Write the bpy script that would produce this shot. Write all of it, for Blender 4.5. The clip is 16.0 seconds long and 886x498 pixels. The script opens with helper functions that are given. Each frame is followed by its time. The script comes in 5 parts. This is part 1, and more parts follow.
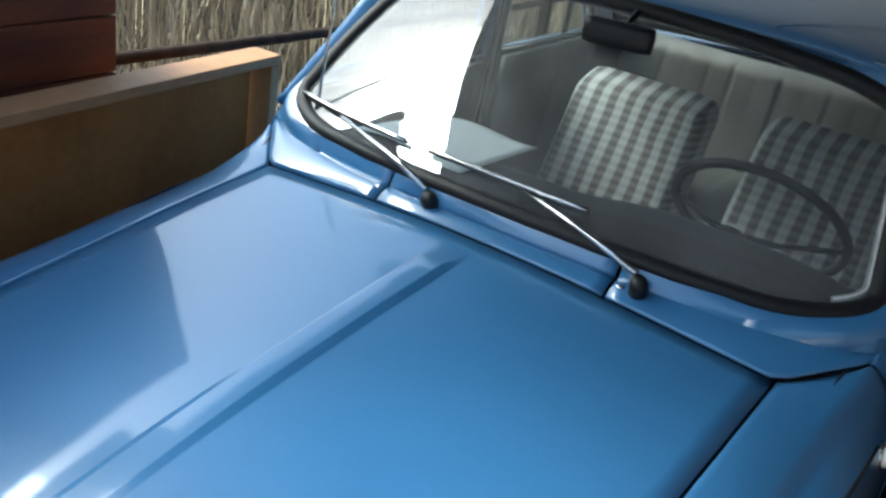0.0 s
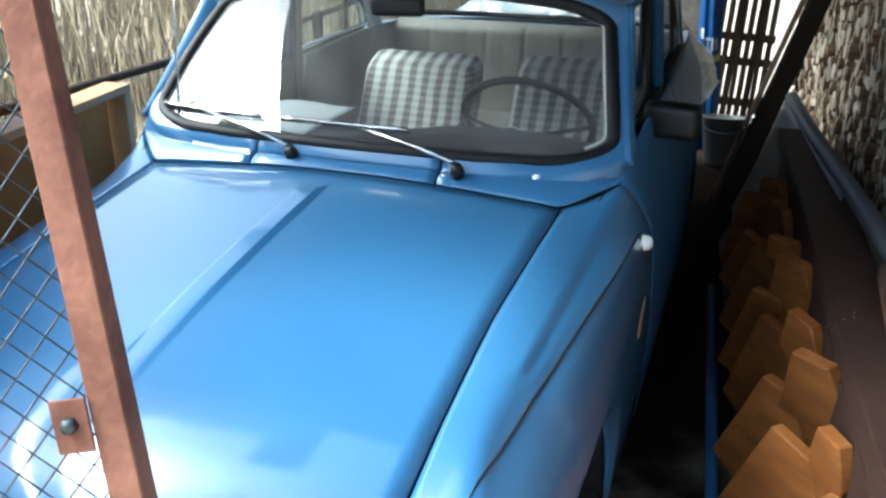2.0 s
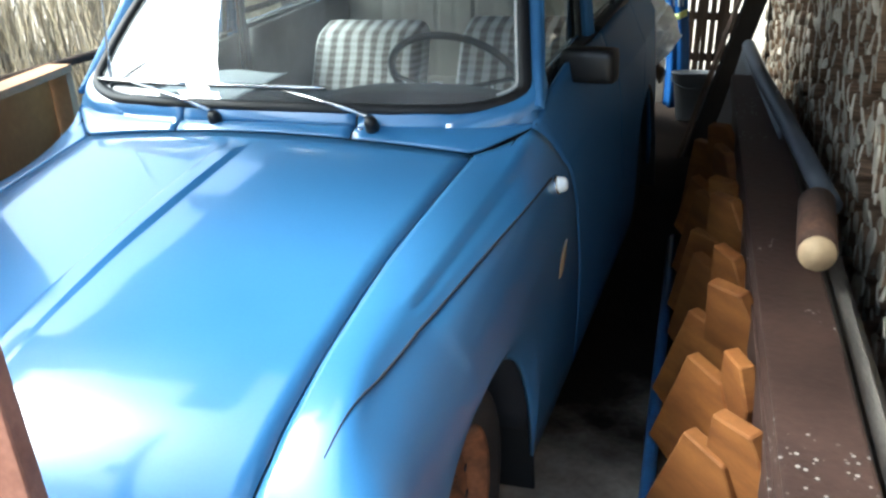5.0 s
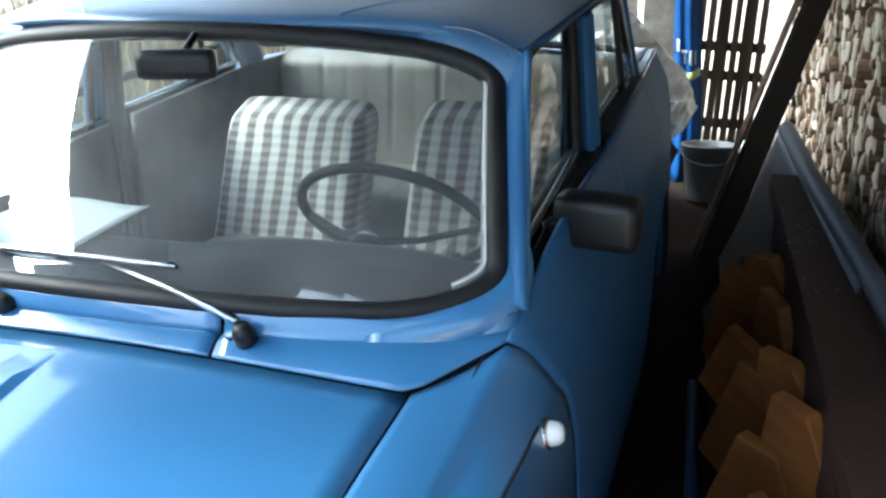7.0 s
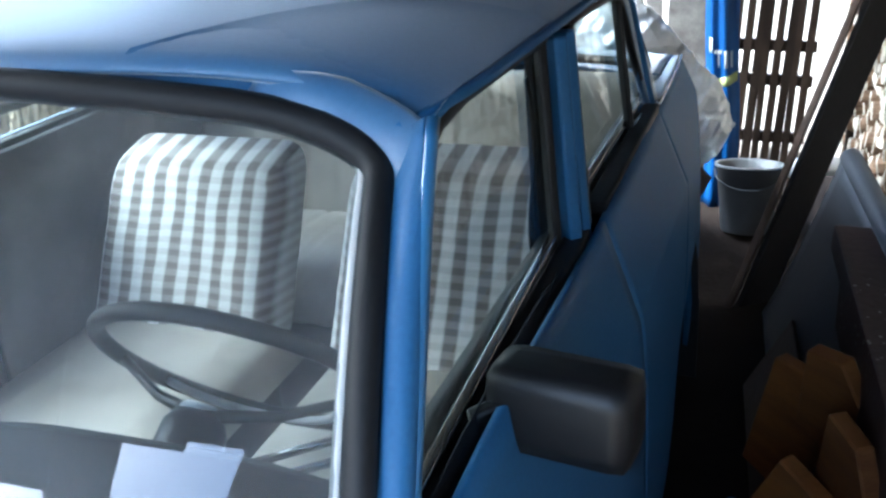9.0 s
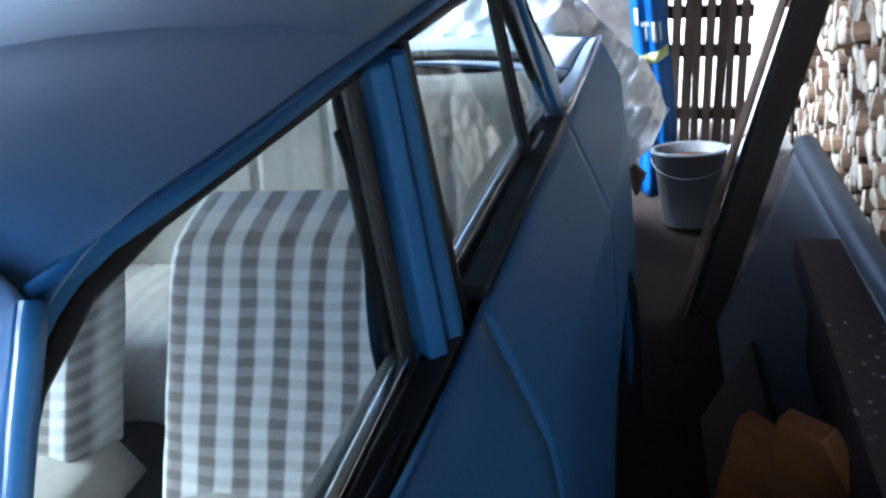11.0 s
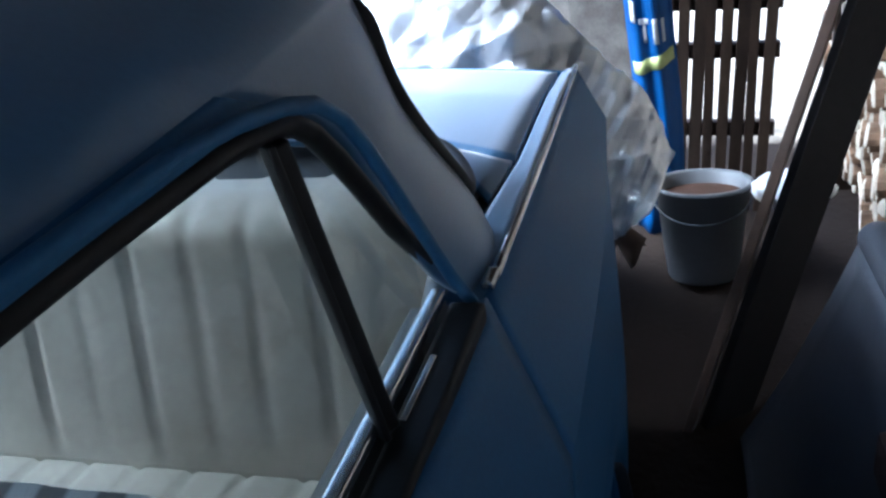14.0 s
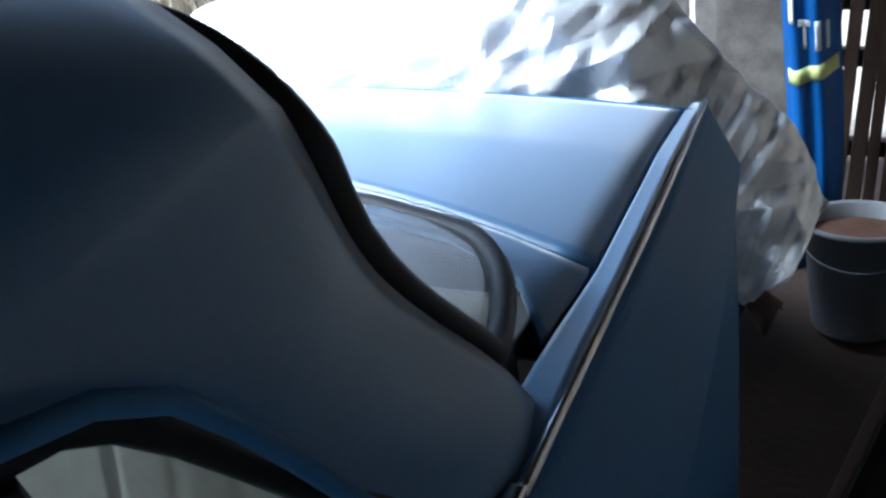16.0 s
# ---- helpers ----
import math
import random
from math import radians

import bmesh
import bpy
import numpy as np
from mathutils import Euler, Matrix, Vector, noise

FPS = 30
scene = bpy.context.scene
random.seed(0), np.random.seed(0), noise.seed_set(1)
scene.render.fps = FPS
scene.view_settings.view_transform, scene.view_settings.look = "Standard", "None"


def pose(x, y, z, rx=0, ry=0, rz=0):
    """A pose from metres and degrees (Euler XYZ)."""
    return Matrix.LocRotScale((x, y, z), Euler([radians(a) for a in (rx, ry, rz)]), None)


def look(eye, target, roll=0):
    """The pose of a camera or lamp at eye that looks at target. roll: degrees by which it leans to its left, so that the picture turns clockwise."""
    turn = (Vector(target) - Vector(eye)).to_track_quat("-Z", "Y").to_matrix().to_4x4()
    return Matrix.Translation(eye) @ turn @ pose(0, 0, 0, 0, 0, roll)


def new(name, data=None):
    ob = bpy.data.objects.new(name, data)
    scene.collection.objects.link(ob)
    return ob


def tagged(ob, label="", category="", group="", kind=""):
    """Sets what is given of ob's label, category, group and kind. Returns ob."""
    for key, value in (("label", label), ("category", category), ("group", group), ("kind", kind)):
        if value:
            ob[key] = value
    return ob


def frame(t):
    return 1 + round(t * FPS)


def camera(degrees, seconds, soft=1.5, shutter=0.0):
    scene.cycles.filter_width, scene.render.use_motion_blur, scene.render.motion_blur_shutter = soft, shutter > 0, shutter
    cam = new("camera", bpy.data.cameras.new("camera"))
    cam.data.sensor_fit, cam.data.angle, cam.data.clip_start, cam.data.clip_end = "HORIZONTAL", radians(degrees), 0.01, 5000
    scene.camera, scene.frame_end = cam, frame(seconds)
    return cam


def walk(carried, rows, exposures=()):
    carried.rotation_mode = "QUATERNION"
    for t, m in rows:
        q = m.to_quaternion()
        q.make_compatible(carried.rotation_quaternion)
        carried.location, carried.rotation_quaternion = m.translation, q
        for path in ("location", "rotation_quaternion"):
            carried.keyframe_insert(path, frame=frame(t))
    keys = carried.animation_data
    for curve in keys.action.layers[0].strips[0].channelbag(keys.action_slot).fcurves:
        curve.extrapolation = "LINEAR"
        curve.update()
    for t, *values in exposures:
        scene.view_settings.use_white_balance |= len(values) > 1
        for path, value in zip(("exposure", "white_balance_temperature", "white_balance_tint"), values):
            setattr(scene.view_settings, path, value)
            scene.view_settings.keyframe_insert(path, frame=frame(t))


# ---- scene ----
from mathutils.bvhtree import BVHTree

cam = camera(49.0, 16.0, soft=2.6)
PATH = [
    (0, (0.794, -0.193, 1.735), (-0.129, 1.364, 0.884), 9.3),
    (0.5, (0.783, -0.345, 1.736), (-0.03, 1.314, 0.971), 7.3),
    (1, (0.812, -0.475, 1.768), (0.088, 1.225, 1.004), 4.2),
    (1.5, (0.936, -0.71, 1.709), (0.266, 1.03, 0.984), 2.2),
    (2, (1.009, -0.88, 1.746), (0.421, 0.871, 0.978), 0.2),
    (2.5, (1.132, -1.004, 1.663), (0.557, 0.743, 0.877), -1.7),
    (3, (1.287, -1.037, 1.622), (0.654, 0.624, 0.705), -4.4),
    (3.5, (1.336, -1.037, 1.609), (0.695, 0.596, 0.649), -4.7),
    (4, (1.357, -1.02, 1.623), (0.703, 0.651, 0.741), -4.8),
    (4.5, (1.333, -0.994, 1.666), (0.689, 0.713, 0.847), -4.2),
    (7, (1.042, 0.146, 1.687), (0.44, 1.891, 0.918), -2.4),
    (7.5, (0.998, 0.386, 1.654), (0.392, 2.119, 0.86), -2.2),
    (8, (0.972, 0.59, 1.653), (0.363, 2.333, 0.884), -1.7),
    (10.5, (0.99, 1.354, 1.519), (0.244, 3.01, 0.681), -8.6),
    (11, (0.968, 1.458, 1.545), (0.392, 3.177, 0.7), -7.6),
    (11.5, (0.952, 1.546, 1.545), (0.452, 3.29, 0.703), -8.3),
    (12, (0.968, 1.691, 1.528), (0.413, 3.419, 0.687), -10.0),
    (12.5, (0.973, 1.953, 1.511), (0.312, 3.639, 0.662), -11.4),
    (13, (0.968, 2.14, 1.499), (0.286, 3.811, 0.636), -12.6),
    (13.5, (0.943, 2.247, 1.497), (0.316, 3.918, 0.593), -11.2),
    (14, (0.921, 2.287, 1.499), (0.33, 3.954, 0.565), -9.2),
    (14.5, (0.93, 2.282, 1.513), (0.337, 3.955, 0.592), -8.9),
    (15, (0.931, 2.368, 1.517), (0.273, 4.023, 0.607), -9.2),
    (15.5, (0.922, 2.526, 1.487), (0.141, 4.119, 0.566), -10.2),
    (16, (0.907, 2.657, 1.492), (0.051, 4.18, 0.518), -10.2),
]
EXPOSURES = [(0.0, 1.35, 5400, -4), (0.6, 1.8, 5450, -5), (1.5, 2.1, 5400, -5), (2.5, 1.95, 5350, -5), (3.5, 2.25, 5350, -5), (4.5, 2.3, 5350, -5), (7.0, 2.65, 5250, -3), (8.0, 3.0, 5100, -2), (10.5, 3.2, 4600, 3), (11.5, 3.4, 4600, 4), (13.0, 2.8, 4600, 4), (14.5, 2.55, 4600, 4), (16.0, 2.15, 4750, 2)]
walk(cam, [(t, look(eye, target, roll)) for t, eye, target, roll in PATH], EXPOSURES)

# ---- sky and sun ----
world = bpy.data.worlds.new("sky")
scene.world = world
world.use_nodes = True
wn, wl = world.node_tree.nodes, world.node_tree.links
sky = wn.new("ShaderNodeTexSky")
sky.sky_type, sky.sun_disc = "NISHITA", False
sky.sun_elevation, sky.sun_rotation = radians(47), radians(-104)
sky.air_density, sky.dust_density = 1.0, 8.0
wl.new(sky.outputs[0], wn["Background"].inputs[0])
wn["Background"].inputs[1].default_value = 0.15
sun = new("sun", bpy.data.lights.new("sun", "SUN"))
sun.data.energy, sun.data.angle, sun.data.color = 1.5, radians(38), (1.0, 0.97, 0.93)
sun.matrix_basis = look((-4.85, -1.21, 5.36), (0, 0, 0))

# ---- materials ----
def material(name, colour, rough=0.6, metal=0.0, vary=0.15, scale=6.0, fine=60.0, bump=0.15, spread=0.0, coat=0.0, stretch=(1, 1, 1), second=None, patch=0.5):
    """A surface with coarse and fine variation of colour, uneven gloss and a fine relief."""
    m = bpy.data.materials.new(name)
    m.use_nodes = True
    n, l = m.node_tree.nodes, m.node_tree.links
    b = n["Principled BSDF"]
    co = n.new("ShaderNodeTexCoord")
    mp = n.new("ShaderNodeMapping")
    mp.inputs["Scale"].default_value = stretch
    l.new(co.outputs["Object"], mp.inputs["Vector"])
    big, small = n.new("ShaderNodeTexNoise"), n.new("ShaderNodeTexNoise")
    for t, s, d in ((big, scale, 5.0), (small, fine, 4.0)):
        t.inputs["Scale"].default_value, t.inputs["Detail"].default_value = s, d
        l.new(mp.outputs[0], t.inputs["Vector"])
    ramp = n.new("ShaderNodeValToRGB")
    second = second or [c * (1 - 1.6 * vary) for c in colour]
    ramp.color_ramp.elements[0].position, ramp.color_ramp.elements[1].position = patch - 0.17, patch + 0.17
    ramp.color_ramp.elements[0].color, ramp.color_ramp.elements[1].color = (*second, 1), (*colour, 1)
    l.new(big.outputs["Fac"], ramp.inputs[0])
    grain = n.new("ShaderNodeMapRange")
    grain.inputs[3].default_value, grain.inputs[4].default_value = 1 - vary, 1 + vary
    l.new(small.outputs["Fac"], grain.inputs[0])
    mul = n.new("ShaderNodeVectorMath")
    mul.operation = "MULTIPLY"
    l.new(ramp.outputs[0], mul.inputs[0])
    l.new(grain.outputs[0], mul.inputs[1])
    last = mul.outputs[0]
    if spread:
        info = n.new("ShaderNodeObjectInfo")
        geo = n.new("ShaderNodeNewGeometry")
        add = n.new("ShaderNodeMath")
        add.operation = "ADD"
        l.new(info.outputs["Random"], add.inputs[0])
        l.new(geo.outputs["Random Per Island"], add.inputs[1])
        fr = n.new("ShaderNodeMath")
        fr.operation = "FRACT"
        l.new(add.outputs[0], fr.inputs[0])
        rr = n.new("ShaderNodeMapRange")
        rr.inputs[3].default_value, rr.inputs[4].default_value = 1 - spread, 1 + spread * 0.6
        l.new(fr.outputs[0], rr.inputs[0])
        m2 = n.new("ShaderNodeVectorMath")
        m2.operation = "MULTIPLY"
        l.new(last, m2.inputs[0])
        l.new(rr.outputs[0], m2.inputs[1])
        last = m2.outputs[0]
    l.new(last, b.inputs["Base Color"])
    rg = n.new("ShaderNodeMapRange")
    rg.inputs[3].default_value, rg.inputs[4].default_value = max(0.02, rough - 0.08), min(1, rough + 0.08)
    l.new(big.outputs["Fac"], rg.inputs[0])
    l.new(rg.outputs[0], b.inputs["Roughness"])
    b.inputs["Metallic"].default_value = metal
    if coat:
        b.inputs["Coat Weight"].default_value, b.inputs["Coat Roughness"].default_value = coat, 0.06
    if bump:
        bp = n.new("ShaderNodeBump")
        bp.inputs["Strength"].default_value, bp.inputs["Distance"].default_value = bump, 0.004
        l.new(small.outputs["Fac"], bp.inputs["Height"])
        l.new(bp.outputs[0], b.inputs["Normal"])
    return m


def glass_material(name, tint, rough=0.02, dusty=0.05, plain=0.045):
    m = bpy.data.materials.new(name)
    m.use_nodes = True
    n, l = m.node_tree.nodes, m.node_tree.links
    n.remove(n["Principled BSDF"])
    clear, gloss, mix, fr = n.new("ShaderNodeBsdfTransparent"), n.new("ShaderNodeBsdfGlossy"), n.new("ShaderNodeMixShader"), n.new("ShaderNodeLayerWeight")
    clear.inputs[0].default_value = (*tint, 1)
    gloss.inputs["Roughness"].default_value = rough
    fr.inputs["Blend"].default_value = 0.5
    steep, share = n.new("ShaderNodeMath"), n.new("ShaderNodeMath")
    steep.operation, steep.inputs[1].default_value = "POWER", 4.5
    share.operation, share.inputs[1].default_value, share.inputs[2].default_value = "MULTIPLY_ADD", 0.75, plain
    l.new(fr.outputs["Facing"], steep.inputs[0])
    l.new(steep.outputs[0], share.inputs[0])
    l.new(share.outputs[0], mix.inputs[0])
    l.new(clear.outputs[0], mix.inputs[1])
    l.new(gloss.outputs[0], mix.inputs[2])
    # Diffuse film: dust, plus the haze of reflected sky painted into the glass.
    dust_haze, film, veil = n.new("ShaderNodeBsdfDiffuse"), n.new("ShaderNodeMixShader"), n.new("ShaderNodeTexNoise")
    dust_haze.inputs[0].default_value = (0.62, 0.63, 0.62, 1)
    co = n.new("ShaderNodeTexCoord")
    veil.inputs["Scale"].default_value, veil.inputs["Detail"].default_value = 7.0, 6.0
    l.new(co.outputs["Object"], veil.inputs["Vector"])
    amount = n.new("ShaderNodeMapRange")
    amount.inputs[1].default_value, amount.inputs[2].default_value = 0.3, 0.75
    amount.inputs[3].default_value, amount.inputs[4].default_value = dusty * 0.5, dusty * 1.5
    l.new(veil.outputs["Fac"], amount.inputs[0])
    l.new(amount.outputs[0], film.inputs[0])
    l.new(mix.outputs[0], film.inputs[1])
    l.new(dust_haze.outputs[0], film.inputs[2])
    l.new(film.outputs[0], n["Material Output"].inputs[0])
    return m


def check_material(name):
    """Woven cover in white and grey-brown checks: broad upright bands, narrow level ones."""
    m = bpy.data.materials.new(name)
    m.use_nodes = True
    n, l = m.node_tree.nodes, m.node_tree.links
    b = n["Principled BSDF"]
    uv = n.new("ShaderNodeUVMap")
    sep = n.new("ShaderNodeSeparateXYZ")
    wob = n.new("ShaderNodeTexNoise")
    wob.inputs["Scale"].default_value = 5.0
    l.new(uv.outputs[0], wob.inputs["Vector"])
    off = n.new("ShaderNodeVectorMath")
    off.operation = "MULTIPLY_ADD"
    off.inputs[1].default_value = (0.018, 0.018, 0)
    l.new(wob.outputs["Color"], off.inputs[0])
    l.new(uv.outputs[0], off.inputs[2])
    l.new(off.outputs[0], sep.inputs[0])
    bands = []
    for axis, period in ((0, 0.068), (1, 0.031)):
        d = n.new("ShaderNodeMath")
        d.operation = "DIVIDE"
        d.inputs[1].default_value = period
        l.new(sep.outputs[axis], d.inputs[0])
        f = n.new("ShaderNodeMath")
        f.operation = "FRACT"
        l.new(d.outputs[0], f.inputs[0])
        p = n.new("ShaderNodeMath")
        p.operation = "PINGPONG"
        p.inputs[1].default_value = 0.5
        l.new(f.outputs[0], p.inputs[0])
        s = n.new("ShaderNodeMapRange")
        s.inputs[1].default_value, s.inputs[2].default_value = 0.2, 0.3
        l.new(p.outputs[0], s.inputs[0])
        bands.append(s.outputs[0])
    mix1, mix2 = n.new("ShaderNodeMixRGB"), n.new("ShaderNodeMixRGB")
    mix1.inputs[1].default_value, mix1.inputs[2].default_value = (0.19, 0.165, 0.15, 1), (0.31, 0.285, 0.265, 1)
    mix2.inputs[2].default_value = (0.72, 0.71, 0.68, 1)
    l.new(bands[1], mix1.inputs[0])
    both = n.new("ShaderNodeMath")
    both.operation = "MULTIPLY_ADD"
    both.inputs[1].default_value, both.inputs[2].default_value = 0.24, 0.76
    l.new(bands[1], both.inputs[0])
    amount = n.new("ShaderNodeMath")
    amount.operation = "MULTIPLY"
    l.new(both.outputs[0], amount.inputs[0])
    l.new(bands[0], amount.inputs[1])
    l.new(amount.outputs[0], mix2.inputs[0])
    l.new(mix1.outputs[0], mix2.inputs[1])
    l.new(mix2.outputs[0], b.inputs["Base Color"])
    b.inputs["Roughness"].default_value = 0.9
    weave = n.new("ShaderNodeTexNoise")
    weave.inputs["Scale"].default_value = 140
    l.new(uv.outputs[0], weave.inputs["Vector"])
    bp = n.new("ShaderNodeBump")
    bp.inputs["Strength"].default_value, bp.inputs["Distance"].default_value = 0.4, 0.004
    l.new(weave.outputs["Fac"], bp.inputs["Height"])
    l.new(bp.outputs[0], b.inputs["Normal"])
    return m


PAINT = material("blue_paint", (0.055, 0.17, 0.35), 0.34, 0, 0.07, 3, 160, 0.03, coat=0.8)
# Same paint as the bonnet: dusty, and darkened for the shaded sides.
DULLSHADEPAINT = material("dusty_shaded_blue_paint", (0.047, 0.135, 0.285), 0.6, 0, 0.14, 2.2, 150, 0.05, coat=0.08, second=(0.040, 0.115, 0.25))
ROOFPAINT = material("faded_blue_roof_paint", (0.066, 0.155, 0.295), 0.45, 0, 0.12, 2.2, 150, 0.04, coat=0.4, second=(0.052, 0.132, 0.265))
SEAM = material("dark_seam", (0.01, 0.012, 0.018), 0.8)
RUBBER = material("black_rubber", (0.012, 0.012, 0.013), 0.55, 0, 0.2, 8, 80, 0.1)
BLACK = material("black_plastic", (0.011, 0.011, 0.012), 0.45, 0, 0.2, 8, 80, 0.1)
CHROME = material("worn_chrome", (0.72, 0.73, 0.74), 0.22, 1.0, 0.08, 9, 120, 0.05)
WHITEMETAL = material("white_painted_metal", (0.78, 0.78, 0.77), 0.4, 0, 0.06, 7, 90, 0.05)
GLASS = glass_material("car_glass", (0.86, 0.9, 0.88), dusty=0.02)
# Milky film holds dust and painted-in haze from the sky's reflection.
SCREENGLASS = glass_material("dusty_hazed_windscreen_glass", (0.60, 0.64, 0.65), dusty=0.11, plain=0.13)
# Strong pale film stands in for the bright sky this pane mirrors.
REARGLASS = glass_material("hazed_rear_glass", (0.84, 0.88, 0.87), dusty=0.22, plain=0.06)
LAMPGLASS = material("lamp_glass", (0.85, 0.87, 0.88), 0.12, 0, 0.05, 20, 60, 0.05, coat=0.8)
AMBER = material("amber_lens", (0.95, 0.30, 0.02), 0.2, 0, 0.15, 30, 90, 0.3, coat=0.6)
RUST = material("rusty_wheel_steel", (0.30, 0.12, 0.05), 0.75, 0.2, 0.4, 14, 70, 0.5, second=(0.10, 0.045, 0.025))
TYRE = material("old_tyre", (0.022, 0.021, 0.02), 0.85, 0, 0.3, 8, 90, 0.4)
CHECK = check_material("checked_cover")
CREAM = material("cream_leatherette", (0.44, 0.41, 0.36), 0.5, 0, 0.12, 5, 70, 0.15, second=(0.30, 0.27, 0.23))
TRIMGREY = material("grey_trim", (0.20, 0.20, 0.19), 0.7, 0, 0.2, 5, 60, 0.2)
BROWNLINER = material("brown_headliner", (0.33, 0.27, 0.21), 0.8, 0, 0.15, 5, 60, 0.2)
PAPER = material("white_paper", (0.8, 0.82, 0.83), 0.6, 0, 0.04, 5, 60, 0.03)
WOODRAW = material("raw_pine", (0.24, 0.095, 0.022), 0.7, 0, 0.22, 5, 60, 0.3, spread=0.35, stretch=(1, 1, 4), second=(0.15, 0.05, 0.012))
LOGEND = material("sawn_log_end", (0.48, 0.43, 0.355), 0.85, 0, 0.22, 9, 60, 0.4, spread=0.40, second=(0.32, 0.27, 0.205))
BARK = material("bark", (0.21, 0.135, 0.085), 0.9, 0, 0.4, 10, 60, 0.8)
DARKBARK = material("dark_pine_bark", (0.10, 0.048, 0.028), 0.9, 0, 0.4, 14, 70, 0.8, second=(0.05, 0.025, 0.016))
BROWNPAINT = material("weathered_brown_paint", (0.045, 0.024, 0.018), 0.55, 0, 0.3, 5, 50, 0.4, second=(0.026, 0.014, 0.011))
GREYWOOD = material("weathered_grey_wood", (0.22, 0.20, 0.175), 0.85, 0, 0.25, 4, 50, 0.5, spread=0.25, stretch=(4, 1, 4), second=(0.13, 0.115, 0.10))
DARKWOOD = material("dark_old_wood", (0.048, 0.032, 0.022), 0.85, 0, 0.3, 5, 50, 0.5, spread=0.3, stretch=(4, 4, 1), second=(0.026, 0.017, 0.012))
BOARDDARK = material("near_black_board", (0.014, 0.011, 0.010), 0.9, 0, 0.3, 5, 50, 0.4, second=(0.009, 0.007, 0.006))
BROWNEDGE = material("edge_and_rag_brown", (0.075, 0.045, 0.03), 0.85, 0, 0.3, 6, 50, 0.4, second=(0.04, 0.025, 0.016))
WHITEVINYL = material("white_vinyl_trim", (0.68, 0.67, 0.63), 0.45, 0, 0.08, 6, 70, 0.08)
BLUEPAINTED = material("worn_blue_paint", (0.06, 0.19, 0.45), 0.5, 0, 0.2, 9, 60, 0.3, second=(0.045, 0.13, 0.30))
REDPAINT = material("red_brown_boards", (0.17, 0.05, 0.022), 0.7, 0, 0.3, 4, 40, 0.4, stretch=(1, 1, 6), second=(0.09, 0.028, 0.016))
VENEER = material("brown_veneer", (0.46, 0.20, 0.06), 0.85, 0, 0.2, 3, 40, 0.1, second=(0.32, 0.13, 0.04))
CABEDGE = material("varnished_wood_edge", (0.42, 0.23, 0.10), 0.6, 0, 0.2, 5, 50, 0.2, second=(0.30, 0.15, 0.06))
LIGHTWOOD = material("pale_wood_edge", (0.50, 0.36, 0.20), 0.6, 0, 0.2, 5, 50, 0.2, second=(0.36, 0.25, 0.14))
RUSTIRON = material("rusty_angle_iron", (0.34, 0.15, 0.095), 0.8, 0.1, 0.3, 9, 70, 0.5, second=(0.17, 0.065, 0.04))
WIRE = material("galvanised_wire", (0.10, 0.11, 0.12), 0.5, 0.7, 0.2, 20, 90, 0.1)
SAND = material("sandy_ground", (0.44, 0.385, 0.30), 0.95, 0, 0.3, 5, 45, 1.0, second=(0.26, 0.215, 0.165))
SHEETGREY = material("grey_sheet_metal", (0.085, 0.092, 0.108), 0.5, 0.1, 0.15, 4, 60, 0.05, second=(0.06, 0.066, 0.078))
SILVER = material("silver_film", (0.66, 0.67, 0.69), 0.30, 0.25, 0.06, 6, 50, 0.1)
SACKBLUE = material("blue_woven_sack", (0.010, 0.055, 0.19), 0.5, 0, 0.15, 8, 90, 0.2)
SACKWHITE = material("white_print", (0.42, 0.44, 0.46), 0.6)
SACKYELLOW = material("yellow_print", (0.36, 0.40, 0.14), 0.6)
BUCKETGREY = material("pale_grey_plastic", (0.10, 0.104, 0.11), 0.45, 0, 0.1, 6, 60, 0.1)
DIRTYWATER = material("brown_residue", (0.06, 0.035, 0.025), 0.95, 0, 0.3, 8, 40, 0.4)
REED = material("dry_reed", (0.42, 0.345, 0.23), 0.85, 0, 0.2, 3, 30, 0.2, spread=0.6, second=(0.23, 0.185, 0.105))
PLATEINK = material("black_ink", (0.02, 0.02, 0.02), 0.6)



def add_specks(m, colour, scale, size, share):
    """Scattered drops of another colour on a surface."""
    n, l = m.node_tree.nodes, m.node_tree.links
    b = n["Principled BSDF"]
    old = b.inputs["Base Color"].links[0].from_socket
    co, cell, patch = n.new("ShaderNodeTexCoord"), n.new("ShaderNodeTexVoronoi"), n.new("ShaderNodeTexNoise")
    cell.inputs["Scale"].default_value, patch.inputs["Scale"].default_value = scale, 4.0
    l.new(co.outputs["Object"], cell.inputs["Vector"])
    l.new(co.outputs["Object"], patch.inputs["Vector"])
    near, where, both, mix = n.new("ShaderNodeMapRange"), n.new("ShaderNodeMapRange"), n.new("ShaderNodeMath"), n.new("ShaderNodeMixRGB")
    near.inputs[1].default_value, near.inputs[2].default_value = size, size * 0.7
    where.inputs[1].default_value, where.inputs[2].default_value = share, share + 0.05
    both.operation = "MULTIPLY"
    l.new(cell.outputs["Distance"], near.inputs[0])
    l.new(patch.outputs["Fac"], where.inputs[0])
    l.new(near.outputs[0], both.inputs[0])
    l.new(where.outputs[0], both.inputs[1])
    l.new(both.outputs[0], mix.inputs[0])
    l.new(old, mix.inputs[1])
    mix.inputs[2].default_value = (*colour, 1)
    l.new(mix.outputs[0], b.inputs["Base Color"])


